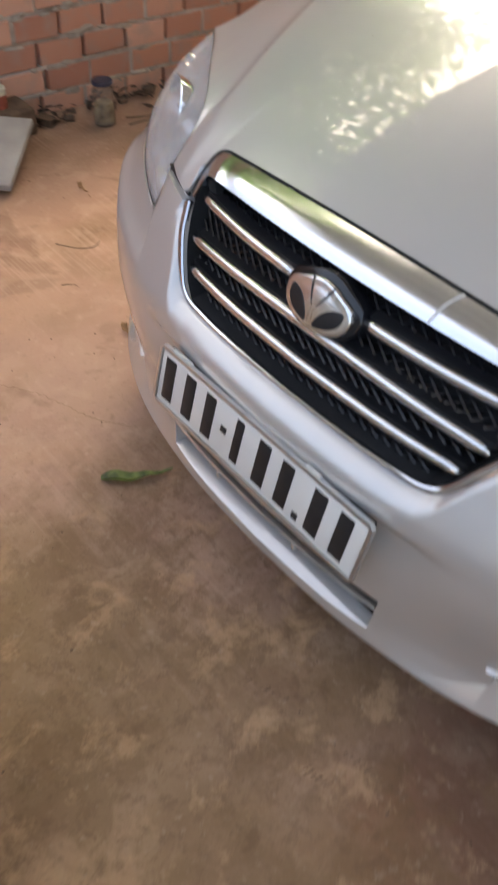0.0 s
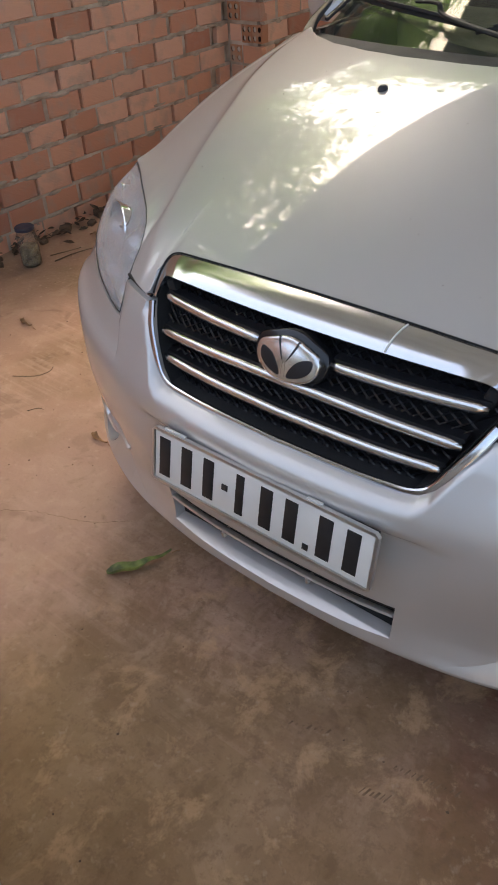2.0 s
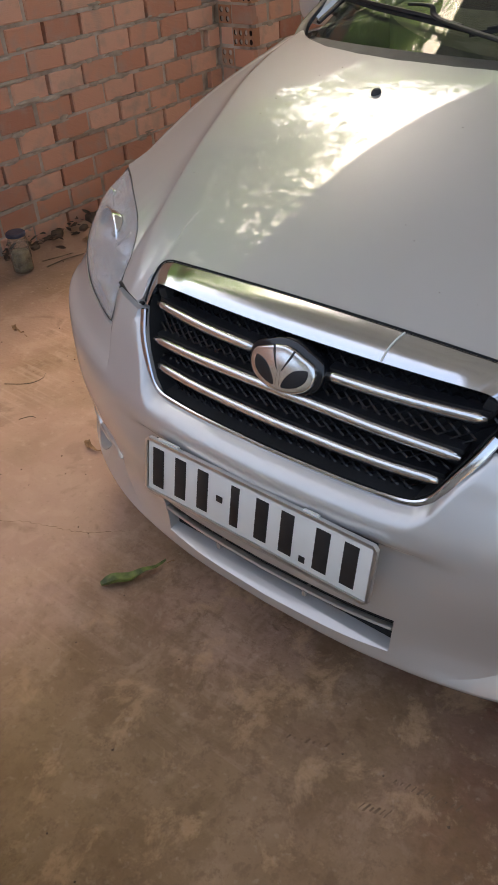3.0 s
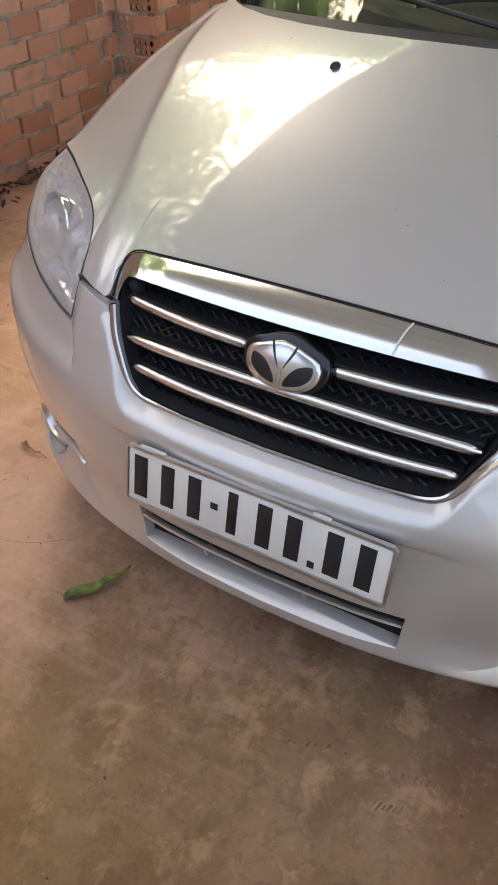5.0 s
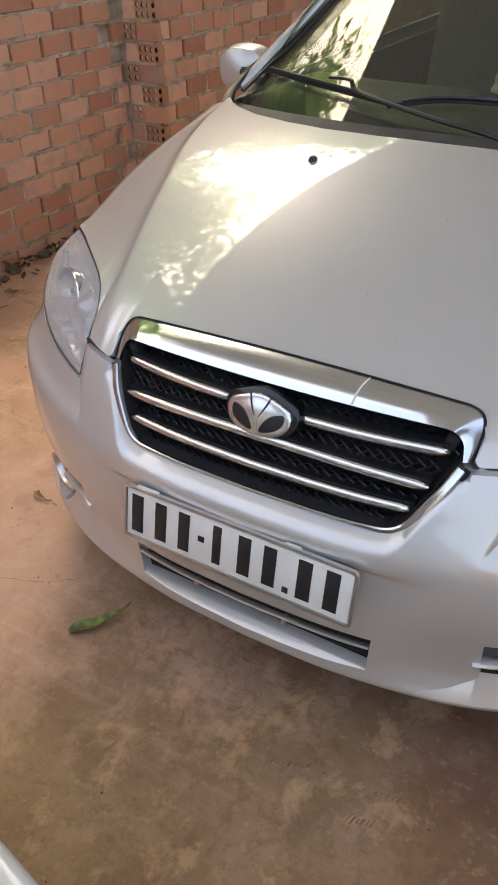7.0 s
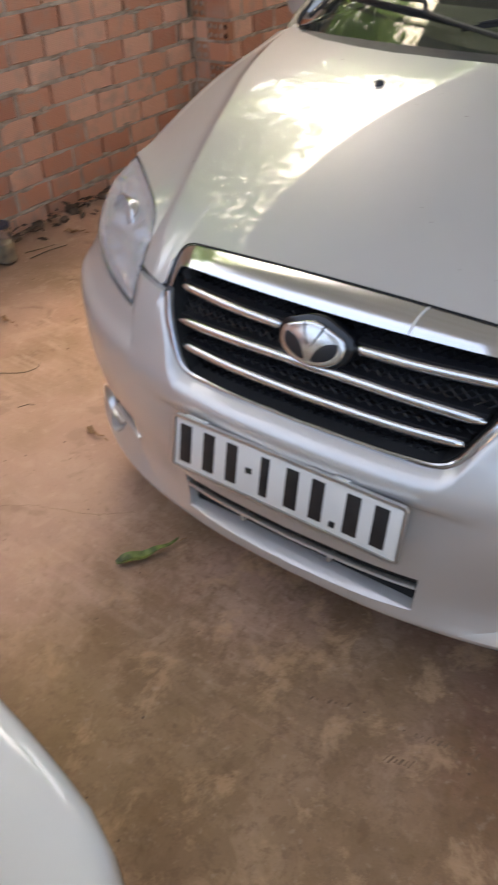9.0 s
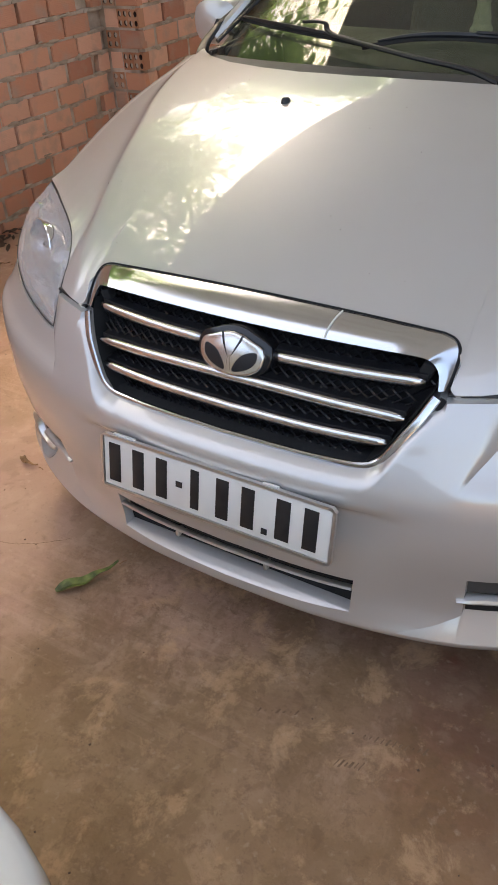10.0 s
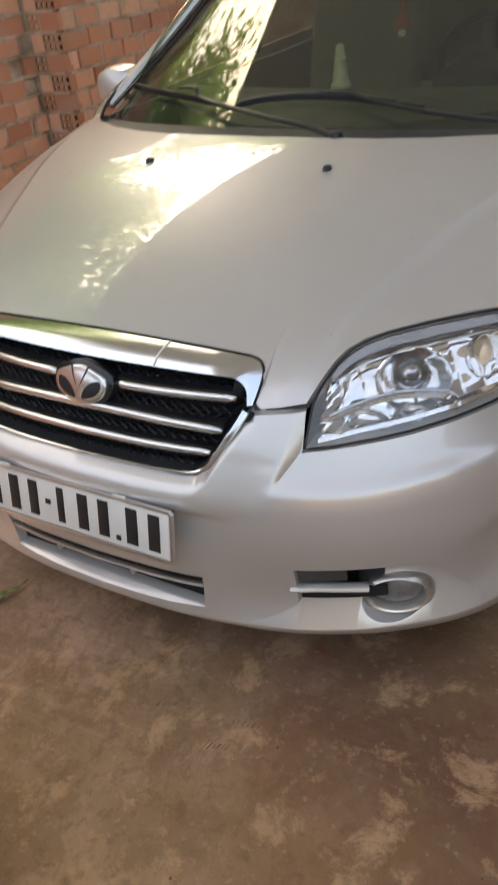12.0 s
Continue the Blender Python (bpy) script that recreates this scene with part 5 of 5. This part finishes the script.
    for a, b in ((back, rim), (rim, front)):
        for k in range(4):
            bm.faces.new((a[k], a[(k + 1) % 4], b[(k + 1) % 4], b[k]))
    bm.faces.new(front)
    bmesh.ops.recalc_face_normals(bm, faces=bm.faces)
    me = bpy.data.meshes.new(name)
    bm.to_mesh(me)
    bm.free()
    me.materials.append(material or CLAY)
    return me


def hollow_mesh(name, size, material):
    """The end of a hollow brick with four round holes; it looks along +x."""
    d, l, h = size
    bm = bmesh.new()
    dark = []
    for cy in (-l / 4, l / 4):
        for cz in (-h / 4, h / 4):
            sq = [(1, 0), (1, 1), (0, 1), (-1, 1), (-1, 0), (-1, -1), (0, -1), (1, -1)]
            outer = [bm.verts.new((0, cy + a * l / 4, cz + b * h / 4)) for a, b in sq]
            ring = [bm.verts.new((0.0, cy + 0.0125 * math.cos(k * math.pi / 4), cz + 0.0135 * math.sin(k * math.pi / 4))) for k in range(8)]
            deep = [bm.verts.new((-d * 0.8, v.co.y, v.co.z)) for v in ring]
            for k in range(8):
                m = (k + 1) % 8
                bm.faces.new((outer[k], outer[m], ring[m], ring[k]))
                dark.append(bm.faces.new((ring[k], ring[m], deep[m], deep[k])))
            dark.append(bm.faces.new(deep))
    bmesh.ops.remove_doubles(bm, verts=bm.verts, dist=1e-5)
    edge = [e for e in bm.edges if e.is_boundary]
    out = bmesh.ops.extrude_edge_only(bm, edges=edge)["geom"]
    for v in out:
        if isinstance(v, bmesh.types.BMVert):
            v.co.x = -d
    bmesh.ops.recalc_face_normals(bm, faces=bm.faces)
    me = bpy.data.meshes.new(name)
    for f in dark:
        if f.is_valid:
            f.material_index = 1
    bm.to_mesh(me)
    bm.free()
    me.materials.append(material)
    me.materials.append(HOLE_SHADE)
    return me


def wall_core(name, x0, x1, y0, y1, z1, label):
    ob = finish(name, block((x1 - x0, y1 - y0, z1 + 0.1), ((x0 + x1) / 2, (y0 + y1) / 2, (z1 - 0.1) / 2), 0), MORTAR)
    return tagged(ob, label, "wall", kind="structure")


wall_near = wall_core("wall_west", WEST - 0.1, WEST - 0.032, -5.6, JOG + 0.1, WALL_TOP, "rough wall of unplastered orange clay bricks")
wall_far = wall_core("wall_west_far", FAR - 0.3, FAR - 0.032, JOG + 0.006, 6.9, WALL_TOP, "unplastered brick wall beyond a toothed pier")
# unseen walls added to limit the light from north and east
wall_back = wall_core("added_wall_north", FAR, 3.6, 6.9, 7.05, 3.3, "unseen plain rendered wall added to close off light")
wall_back.data.materials[0] = PLASTER
wall_right = wall_core("added_wall_east", 2.75, 2.9, -1.1, 6.9, 2.35, "unseen plain rendered wall added to close off light")
wall_right.data.materials[0] = PLASTER
# another unseen wall, added to hold back low light from the south
wall_behind = wall_core("added_wall_south", -2.3, 2.9, -6.6, -6.45, 2.6, "unseen plain rendered wall added to hold back low light")
wall_behind.data.materials[0] = PLASTER

FACE = [brick_mesh("brick", (0.05, 0.182, 0.083), k) for k in range(5)]
SHORT = [brick_mesh("brick_half", (0.05, 0.086, 0.083), 20 + k) for k in range(2)]
END = hollow_mesh("brick_hollow", (0.05, 0.078, 0.082), CLAY_PLAIN)
PHASES = {9: 1.40, 8: 1.47, 7: 1.37, 6: 1.281, 5: 1.374, 4: 1.233, 3: 1.33, 2: 1.25, 10: 1.31, 11: 1.40}


def lay(wall, face_x, y0, y1, near, group):
    """Courses of stretchers on a wall that looks along +x: single bricks where the camera passes, the rest in one mesh."""
    rest, joints = [], []
    for k in range(0, int(WALL_TOP / COURSE) + 1):
        z = FIRST + COURSE * (k + 0.5)
        if z > WALL_TOP - 0.03:
            break
        start = PHASES.get(k, 1.3 + rnd.uniform(-0.1, 0.1)) if face_x == WEST else 3.0 + (0.098 if k % 2 else 0) + rnd.uniform(-0.02, 0.02)
        y = start - LENGTH * math.ceil((start - y0) / LENGTH) + LENGTH / 2
        while y < y1 - 0.03:
            half = y + 0.091 > y1
            yc = y if not half else min(y, y1 - 0.045)
            if half and y - 0.09 > y1 - 0.06:
                break
            # a cut brick where the wall begins
            cut = y + 0.091 - y0 if y - 0.091 < y0 - 0.004 else 0
            if cut and cut < 0.05:
                y += LENGTH
                continue
            me = rnd.choice(SHORT if half or cut else FACE)
            m = pose(face_x + rnd.uniform(-0.0018, 0.0018), y0 + cut / 2, z + rnd.uniform(-0.003, 0.003)) @ Matrix.Diagonal((1, cut / 0.086, 1, 1)) if cut else pose(face_x + rnd.uniform(-0.0018, 0.0018), yc + rnd.uniform(-0.003, 0.003) if not half else y1 - 0.044, z + rnd.uniform(-0.003, 0.003), rnd.uniform(-0.6, 0.6), rnd.uniform(-0.3, 0.3), rnd.uniform(-0.3, 0.3))
            if near(y, z):
                ob = new("brick", me)
                ob.parent, ob.matrix_basis = wall, m
            else:
                rest.append((me, m))
            # the head joint: some filled with mortar, some left open
            if rnd.random() < 0.5:
                joints.append((y + LENGTH / 2, z, 0.010, COURSE / 2 - 0.004, rnd.uniform(-0.009, -0.002)))
            y += LENGTH + rnd.uniform(-0.004, 0.004)
        mid = y0
        while mid < y1:
            run = rnd.uniform(0.06, 0.22)
            joints.append((min(mid + run / 2, y1 - run / 2), z + COURSE / 2 + rnd.uniform(-0.001, 0.001), run / 2 + 0.001, 0.0082, rnd.uniform(-0.006, -0.0015)))
            mid += run
    verts, faces = [], []
    for y, z, a, b, out in joints:
        n = len(verts)
        verts += [Vector((face_x + x, y + i * a, z + j * b)) for x in (-0.034, out) for i, j in ((-1, -1), (1, -1), (1, 1), (-1, 1))]
        faces += [[n + 4, n + 5, n + 6, n + 7], [n, n + 1, n + 5, n + 4], [n + 1, n + 2, n + 6, n + 5], [n + 2, n + 3, n + 7, n + 6], [n + 3, n, n + 4, n + 7]]
    me = bpy.data.meshes.new("mortar_joints")
    me.from_pydata(verts, [], faces)
    me.materials.append(MORTAR)
    ob = new("mortar_joints", me)
    ob.parent = wall
    tagged(ob, kind="stuff")
    verts, faces = [], []
    for me, m in rest:
        n = len(verts)
        verts += [m @ v.co for v in me.vertices]
        faces += [[n + i for i in p.vertices] for p in me.polygons]
    if verts:
        me = bpy.data.meshes.new("bricks_beyond")
        me.from_pydata(verts, [], faces)
        me.materials.append(CLAY)
        ob = new("bricks_beyond", me)
        ob.parent = wall
        tagged(ob, kind="stuff")


lay(wall_near, WEST, -5.5, JOG, lambda y, z: y > 0.25 and z < 1.45, "west")
lay(wall_far, FAR, JOG + 0.03, 6.85, lambda y, z: y < 4.6 and z < 1.45, "far")
# mortar squeezed out of the joints and smeared over the bricks
smear, sv, sf = random.Random(31), [], []
for wall_x, lo, hi, count in ((WEST, -0.6, JOG - 0.05, 620), (FAR, JOG + 0.1, 4.6, 320)):
    for _ in range(count):
        k = smear.randrange(0, 20)
        y, z = smear.uniform(lo, hi), FIRST + COURSE * k + smear.gauss(0, 0.006)
        if z < 0.02:
            continue
        a, b = smear.uniform(0.012, 0.055), smear.uniform(0.005, 0.013)
        n = len(sv)
        ring = [(math.cos(2 * math.pi * i / 11), math.sin(2 * math.pi * i / 11)) for i in range(11)]
        out = [smear.uniform(0.65, 1.2) for _ in ring]
        sv += [Vector((wall_x - 0.003, y + a * c * r, z + b * s * r)) for (c, s), r in zip(ring, out)]
        sv += [Vector((wall_x + smear.uniform(0.0015, 0.0035), y + a * c * r * 0.75, z + b * s * r * 0.7)) for (c, s), r in zip(ring, out)]
        sv.append(Vector((wall_x + 0.004, y, z)))
        for i in range(11):
            j = (i + 1) % 11
            sf += [[n + i, n + j, n + 11 + j, n + 11 + i], [n + 11 + i, n + 11 + j, n + 22]]
me = bpy.data.meshes.new("mortar_smears")
me.from_pydata(sv, [], sf)
me.polygons.foreach_set("use_smooth", [True] * len(me.polygons))
me.materials.append(SMEAR)
smears = new("mortar_smears", me)
smears.parent = wall_near
tagged(smears, kind="stuff")

# the toothed pier: brick ends and stretchers by turns, looking towards -y
for k in range(0, int(WALL_TOP / COURSE)):
    z = FIRST + COURSE * (k + 0.5)
    pieces = [(-2.228, END, 1.0), (-2.118, SHORT[0], 1.52)] if k % 2 else [(-2.226, SHORT[1], 0.9), (-2.146, END, 0.85), (-2.082, END, 0.8)]
    for x, me, wide in pieces:
        ob = new("brick", me)
        ob.parent = wall_far
        ob.matrix_basis = pose(x, JOG + rnd.uniform(-0.004, 0.004), z + rnd.uniform(-0.002, 0.002), 0, 0, -90) @ Matrix.Diagonal((1, wide, 1, 1))

# corrugated roof sheets, their eave well above the west wall
roof_bm = bmesh.new()
eave = lambda y: max(-2.25, min(-2.13 + 0.09 * (y - 1.0), -1.8))
wave = lambda x: 3.2 + 0.10 * (x + 2.1) + 0.010 * math.sin(2 * math.pi * x / 0.076)
roof_rows = [[Vector((max(x, eave(y)), y, wave(max(x, eave(y))))) for y in (-1.05, 0.0, 0.5, 1.5, 2.5, 3.5, 4.6, 7.2)] for x in np.arange(-2.25, 2.9, 0.0127)]
roof = finish("roof", grid(roof_rows), SHEET, 80)
tagged(roof, "grey corrugated roof sheets over the carport", "roof", kind="structure")

# ---------------------------------------------------------------- trees beyond the wall


def tree(x, y, height, spread, seed, leaves):
    r = random.Random(seed)
    t = thing("tree", (x, y, 0), "leafy green tree standing beyond the brick wall", "tree", "trees beyond the wall")
    top = Vector((x + r.uniform(-0.4, 0.4), y + r.uniform(-0.4, 0.4), height * 0.62))
    trunk = rounded([(x, y, -0.1), (x + r.uniform(-0.2, 0.2), y, height * 0.3), top], 6)
    part("trunk", sweep(trunk, lambda f: oval(0.17 - 0.09 * f, 0.17 - 0.09 * f, 8), up=(0, 1, 0)), BARK, t)
    clumps = []
    for k in range(9):
        a, e = r.uniform(0, 6.28), r.uniform(-0.1, 1.1)
        reach = spread * r.uniform(0.5, 1.0)
        tip = top + Vector((math.cos(a) * math.cos(e) * reach, math.sin(a) * math.cos(e) * reach, math.sin(e) * reach * 0.9))
        base = trunk[r.randrange(len(trunk) // 2, len(trunk))]
        part("limb", sweep(rounded([base, base.lerp(tip, 0.5) + Vector((0, 0, 0.15)), tip], 4), lambda f: oval(0.06 - 0.045 * f, 0.06 - 0.045 * f, 6), up=(0.3, 1, 0.1)), BARK, t)
        clumps += [tip, base.lerp(tip, 0.65)]
    verts, faces = [], []
    for _ in range(int(leaves * 1.95)):
        c = r.choice(clumps) + Vector((r.gauss(0, 0.36), r.gauss(0, 0.36), r.gauss(0, 0.3))) * (spread / 2.2)
        q = Euler((r.uniform(-1.0, 1.0), r.uniform(-1.0, 1.0), r.uniform(0, 6.28))).to_matrix()
        s = r.uniform(0.8, 1.4) * 0.078
        n = len(verts)
        verts += [c + q @ Vector(p) * s for p in ((0, 0, 0), (0.35, 0.5, 0.06), (0.3, 1.1, 0), (0, 1.7, -0.1), (-0.3, 1.1, 0), (-0.35, 0.5, 0.06))]
        faces.append([n, n + 1, n + 2, n + 3, n + 4, n + 5])
    me = bpy.data.meshes.new("crown")
    me.from_pydata(verts, [], faces)
    me.materials.append(FOLIAGE)
    crown = new("crown", me)
    crown.parent, crown.matrix_parent_inverse = t, t.matrix_basis.inverted()


for x, y, h, s, k, leaves in ((-5.2, 0.9, 5.6, 2.0, 1, 3600), (-6.6, 3.4, 7.0, 2.3, 2, 5200), (-9.5, 13.0, 4.6, 2.0, 4, 5200), (-10.5, 1.5, 8.6, 2.8, 7, 5200), (-5.4, 2.2, 6.2, 2.0, 9, 3600), (-8.4, 4.2, 7.4, 2.4, 11, 5200),
                              (-7.2, 4.3, 5.0, 2.0, 15, 5200), (-4.15, 1.3, 6.4, 1.95, 19, 2300), (-4.6, 3.0, 5.7, 1.7, 21, 2600), (-4.7, 6.3, 6.2, 1.7, 23, 2400), (-5.7, 4.7, 5.8, 1.7, 25, 2400)):
    tree(x, y, h, s, k, leaves)

# ---------------------------------------------------------------- things on the floor


def leaf_blade(name, base, tip, width, curl, material, label, category, stalk=0.02):
    a, b = Vector(base), Vector(tip)
    along = b - a
    side = along.cross(Vector((0, 0, 1))).normalized()
    rows = []
    for t in np.linspace(0, 1, 13):
        w = width * min(1, 0.45 + 5 * t) * max(1 - t, 0.02) ** 0.65
        bend = side * (0.012 * math.sin(3.1 * t))
        lift = 0.004 + curl * math.sin(2.4 * math.pi * t) ** 2 * 0.6 + 0.2 * curl * t
        rows.append([a + along * t + bend + side * (u * w) + Vector((0, 0, lift + abs(u) * w * 0.55 + 0.002 * math.sin(9 * t + 3 * u))) for u in (-0.5, -0.25, 0, 0.25, 0.5)])
    t = thing(name, base, label, category)
    part("blade", slab(rows, (0, 0, -0.0008)), material, t)
    part("midrib", sweep([r[2] + Vector((0, 0, 0.0006)) for r in rows], oval(0.0012, 0.001, 6)), material, t)
    part("stalk", sweep([b, b + along.normalized() * stalk * 0.5 + Vector((0, 0, 0.002)), b + along.normalized() * stalk], oval(0.0014, 0.0014, 6)), DRY_LEAF, t)
    return t


leaf_blade("green_leaf", (-0.472, -0.028, 0), (-0.392, 0.115, 0.006), 0.036, 0.012, LEAF, "fallen green mango leaf, curled, on the cement floor", "leaf", 0.02)
leaf_blade("dry_leaf", (-0.93, 0.335, 0), (-0.85, 0.320, 0.003), 0.022, 0.008, DRY_LEAF, "dry brown leaf lying on the floor", "leaf")
leaf_blade("dry_leaf", (-2.09, 1.34, 0), (-2.00, 1.38, 0.003), 0.03, 0.012, DRY_LEAF, "curled dry leaf lying near the wall's foot", "leaf")
leaf_blade("dry_leaf", (-1.70, 0.655, 0), (-1.61, 0.635, 0.003), 0.02, 0.012, DRY_LEAF, "curled dry leaf lying on the floor", "leaf")


def twig(points, r, label):
    return tagged(finish("twig", sweep(rounded(points, 5), lambda t: oval(r * (1 - 0.5 * t), r * (1 - 0.5 * t), 6)), BARK), label, "twig")


twig([(-1.401, 0.387, 0.002), (-1.333, 0.429, 0.005), (-1.314, 0.474, 0.006), (-1.334, 0.507, 0.003)], 0.0015, "thin dark twig lying on the floor")
twig([(-1.194, 0.287, 0.002), (-1.175, 0.315, 0.004), (-1.156, 0.324, 0.002)], 0.0014, "thin dry stalk beside a brown leaf")

JAR_AT = (-2.065, 0.989, 0)
jar = thing("glass_jar", JAR_AT, "dusty glass jar with a thin dark lid at the wall's foot", "jar")
part("body", lathe([(0.0, 0.001), (0.036, 0.001), (0.042, 0.007), (0.043, 0.025), (0.0425, 0.130), (0.037, 0.150), (0.036, 0.160), (0.0335, 0.160), (0.034, 0.150), (0.040, 0.130), (0.0405, 0.012), (0.0, 0.006)], JAR_AT, "z", 28), JAR_GLASS, jar).visible_shadow = False
part("contents", lathe([(0.0, 0.008), (0.039, 0.010), (0.0395, 0.080), (0.034, 0.088), (0.0, 0.084)], JAR_AT, "z", 20), MURK, jar)
part("lid", lathe([(0.0, 0.172), (0.037, 0.1715), (0.041, 0.168), (0.041, 0.157), (0.0385, 0.156)], JAR_AT, "z", 28), BLUE_LID, jar)

slab_thing = block((0.36, 0.36, 0.028), (0, 0, 0), 0.006)
tile = finish("cement_slab", slab_thing, TILE_GREY)
tile.matrix_basis = pose(-1.985, 0.40, 0.075, 13, 0, 47)
tagged(tile, "grey cement slab propped on rubble by the wall", "slab")
r = random.Random(8)
for k in range(15):
    y = r.uniform(0.35, 2.3)
    s = r.uniform(0.02, 0.05)
    bm = block((s * 1.5, s, s * 0.7), (0, 0, 0), s * 0.16)
    for v in bm.verts:
        v.co += Vector((r.gauss(0, 0.05), r.gauss(0, 0.05), r.gauss(0, 0.05))) * s
    ob = finish("rubble", bm, RUBBLE)
    ob.matrix_basis = pose(r.uniform(-2.24, -2.17), y, s * 0.33, r.uniform(-9, 9), r.uniform(-9, 9), r.uniform(0, 180))
    tagged(ob, "broken piece of brick and mortar at the wall's foot", "rubble", "rubble along the wall")
tin = thing("paint_tin", (-2.2, 0.62, 0), "small red and white tin on rubble by the wall", "tin")
part("can", lathe([(0.0, 0.10), (0.030, 0.10), (0.033, 0.102), (0.033, 0.15), (0.0, 0.15)], (-2.2, 0.62, 0), "z", 20), CAN_RED, tin)
part("cap", lathe([(0.033, 0.15), (0.034, 0.152), (0.032, 0.175), (0.0, 0.178)], (-2.2, 0.62, 0), "z", 20), IVORY, tin)
stone = finish("stone_block", block((0.16, 0.22, 0.10), (-2.2, 0.62, 0.05), 0.014), RUBBLE)
tagged(stone, "broken cement block lying at the wall's foot", "stone")

# crumbs and grit
crumbs, cv, cf = random.Random(3), [], []
for _ in range(260):
    x, y = crumbs.uniform(-2.1, 1.6), crumbs.uniform(-0.75, 1.6)
    if x > -0.8 and y > 0.1:
        continue
    s = crumbs.uniform(0.0012, 0.0038)
    n = len(cv)
    cv += [Vector((x, y, 0)) + Vector(p) * s for p in ((1, 0, 0), (0, 1.2, 0), (-1, 0, 0), (0, -0.9, 0), (0.1, 0.1, 1.1))]
    cf += [[n, n + 1, n + 4], [n + 1, n + 2, n + 4], [n + 2, n + 3, n + 4], [n + 3, n, n + 4]]
me = bpy.data.meshes.new("grit")
me.from_pydata(cv, [], cf)
me.materials.append(RUBBLE)
tagged(new("grit", me), "scattered crumbs of earth and mortar on the floor", "grit", kind="stuff")

# a hairline crack in the cement
crack, kv, kf = random.Random(12), [], []
for k in range(49):
    t = k / 48
    x, y = -0.90 + 0.36 * t, -0.060 + 0.205 * t + 0.012 * math.sin(7 * t) + crack.uniform(-0.004, 0.004)
    w = 0.0009 * crack.uniform(0.4, 1.0) * min(1, 6 * (1 - t) + 0.1)
    kv += [Vector((x + 0.5 * w, y - w, 0.0004)), Vector((x - 0.5 * w, y + w, 0.0004))]
kf = [[2 * k, 2 * k + 2, 2 * k + 3, 2 * k + 1] for k in range(48)]
me = bpy.data.meshes.new("floor_crack")
me.from_pydata(kv, [], kf)
me.materials.append(MUD)
tagged(new("floor_crack", me), "thin dark crack running over the cement floor", "crack", kind="stuff")

# prints of a tyre's tread in dried mud
prints, pv, pf = random.Random(5), [], []
for x0, y0, x1, y1, count, lug in ((0.115, -0.075, 0.185, -0.045, 7, 0.014), (0.30, -0.105, 0.345, -0.09, 6, 0.022), (0.325, -0.03, 0.44, -0.005, 11, 0.018)):
    for k in range(count):
        t = k / (count - 1)
        x, y = x0 + (x1 - x0) * t, y0 + (y1 - y0) * t
        w, l = prints.uniform(0.0008, 0.0024), lug * prints.uniform(0.25, 1.0)
        n = len(pv)
        for h, g in ((0.0002, 1.0), (0.0010, 0.5)):
            pv += [Vector((x + i * w * g + 0.12 * j * l, y + j * l / 2 * g + prints.uniform(-0.001, 0.001), h)) for i, j in ((-1, -1), (1, -1), (1, 1), (-1, 1))]
        pf += [[n + 4, n + 5, n + 6, n + 7]] + [[n + i, n + (i + 1) % 4, n + 4 + (i + 1) % 4, n + 4 + i] for i in range(4)]
me = bpy.data.meshes.new("tread_prints")
me.from_pydata(pv, [], pf)
me.materials.append(MUD)
tagged(new("tread_prints", me), "dark tyre tread prints of dried mud on the floor", "mud", kind="stuff")

twig([(-2.006, 1.062, 0.002), (-1.985, 1.14, 0.010), (-1.97, 1.239, 0.004)], 0.003, "pale dry stick lying near the glass jar")
twig([(-2.07, 1.09, 0.002), (-2.03, 1.15, 0.008), (-2.02, 1.22, 0.003)], 0.0024, "pale dry stick lying near the glass jar")

# dark leaf litter swept against the wall's foot
litter, lv, lf = random.Random(41), [], []
for _ in range(240):
    y, out = litter.uniform(0.2, 2.5), abs(litter.gauss(0, 0.055))
    base = Vector((WEST + 0.012 + out, y, 0.004 + litter.uniform(0, 0.05) * max(0, 1 - out / 0.09)))
    q = Euler((litter.uniform(-0.5, 0.5), litter.uniform(-0.6, 0.2), litter.uniform(0, 6.28))).to_matrix()
    size = litter.uniform(0.02, 0.05)
    n = len(lv)
    lv += [base + q @ Vector(p) * size for p in ((0, 0, 0.02), (0.22, 0.35, 0.10), (0.20, 0.8, 0.08), (0, 1.25, 0.02), (-0.20, 0.8, 0.10), (-0.22, 0.35, 0.06), (0, 0.6, -0.02))]
    lf += [[n, n + 1, n + 6], [n + 1, n + 2, n + 6], [n + 2, n + 3, n + 6], [n + 3, n + 4, n + 6], [n + 4, n + 5, n + 6], [n + 5, n, n + 6]]
me = bpy.data.meshes.new("leaf_litter")
me.from_pydata([Vector((p.x, p.y, max(p.z, 0.001))) for p in lv], [], lf)
me.materials.append(make("leaf_litter", (0.085, 0.05, 0.028), 0.9, 0.0, 0.3, 25.0, 0.001, 120.0))
tagged(new("leaf_litter", me), "dark rotting leaves gathered along the wall's foot", "leaves", kind="stuff")
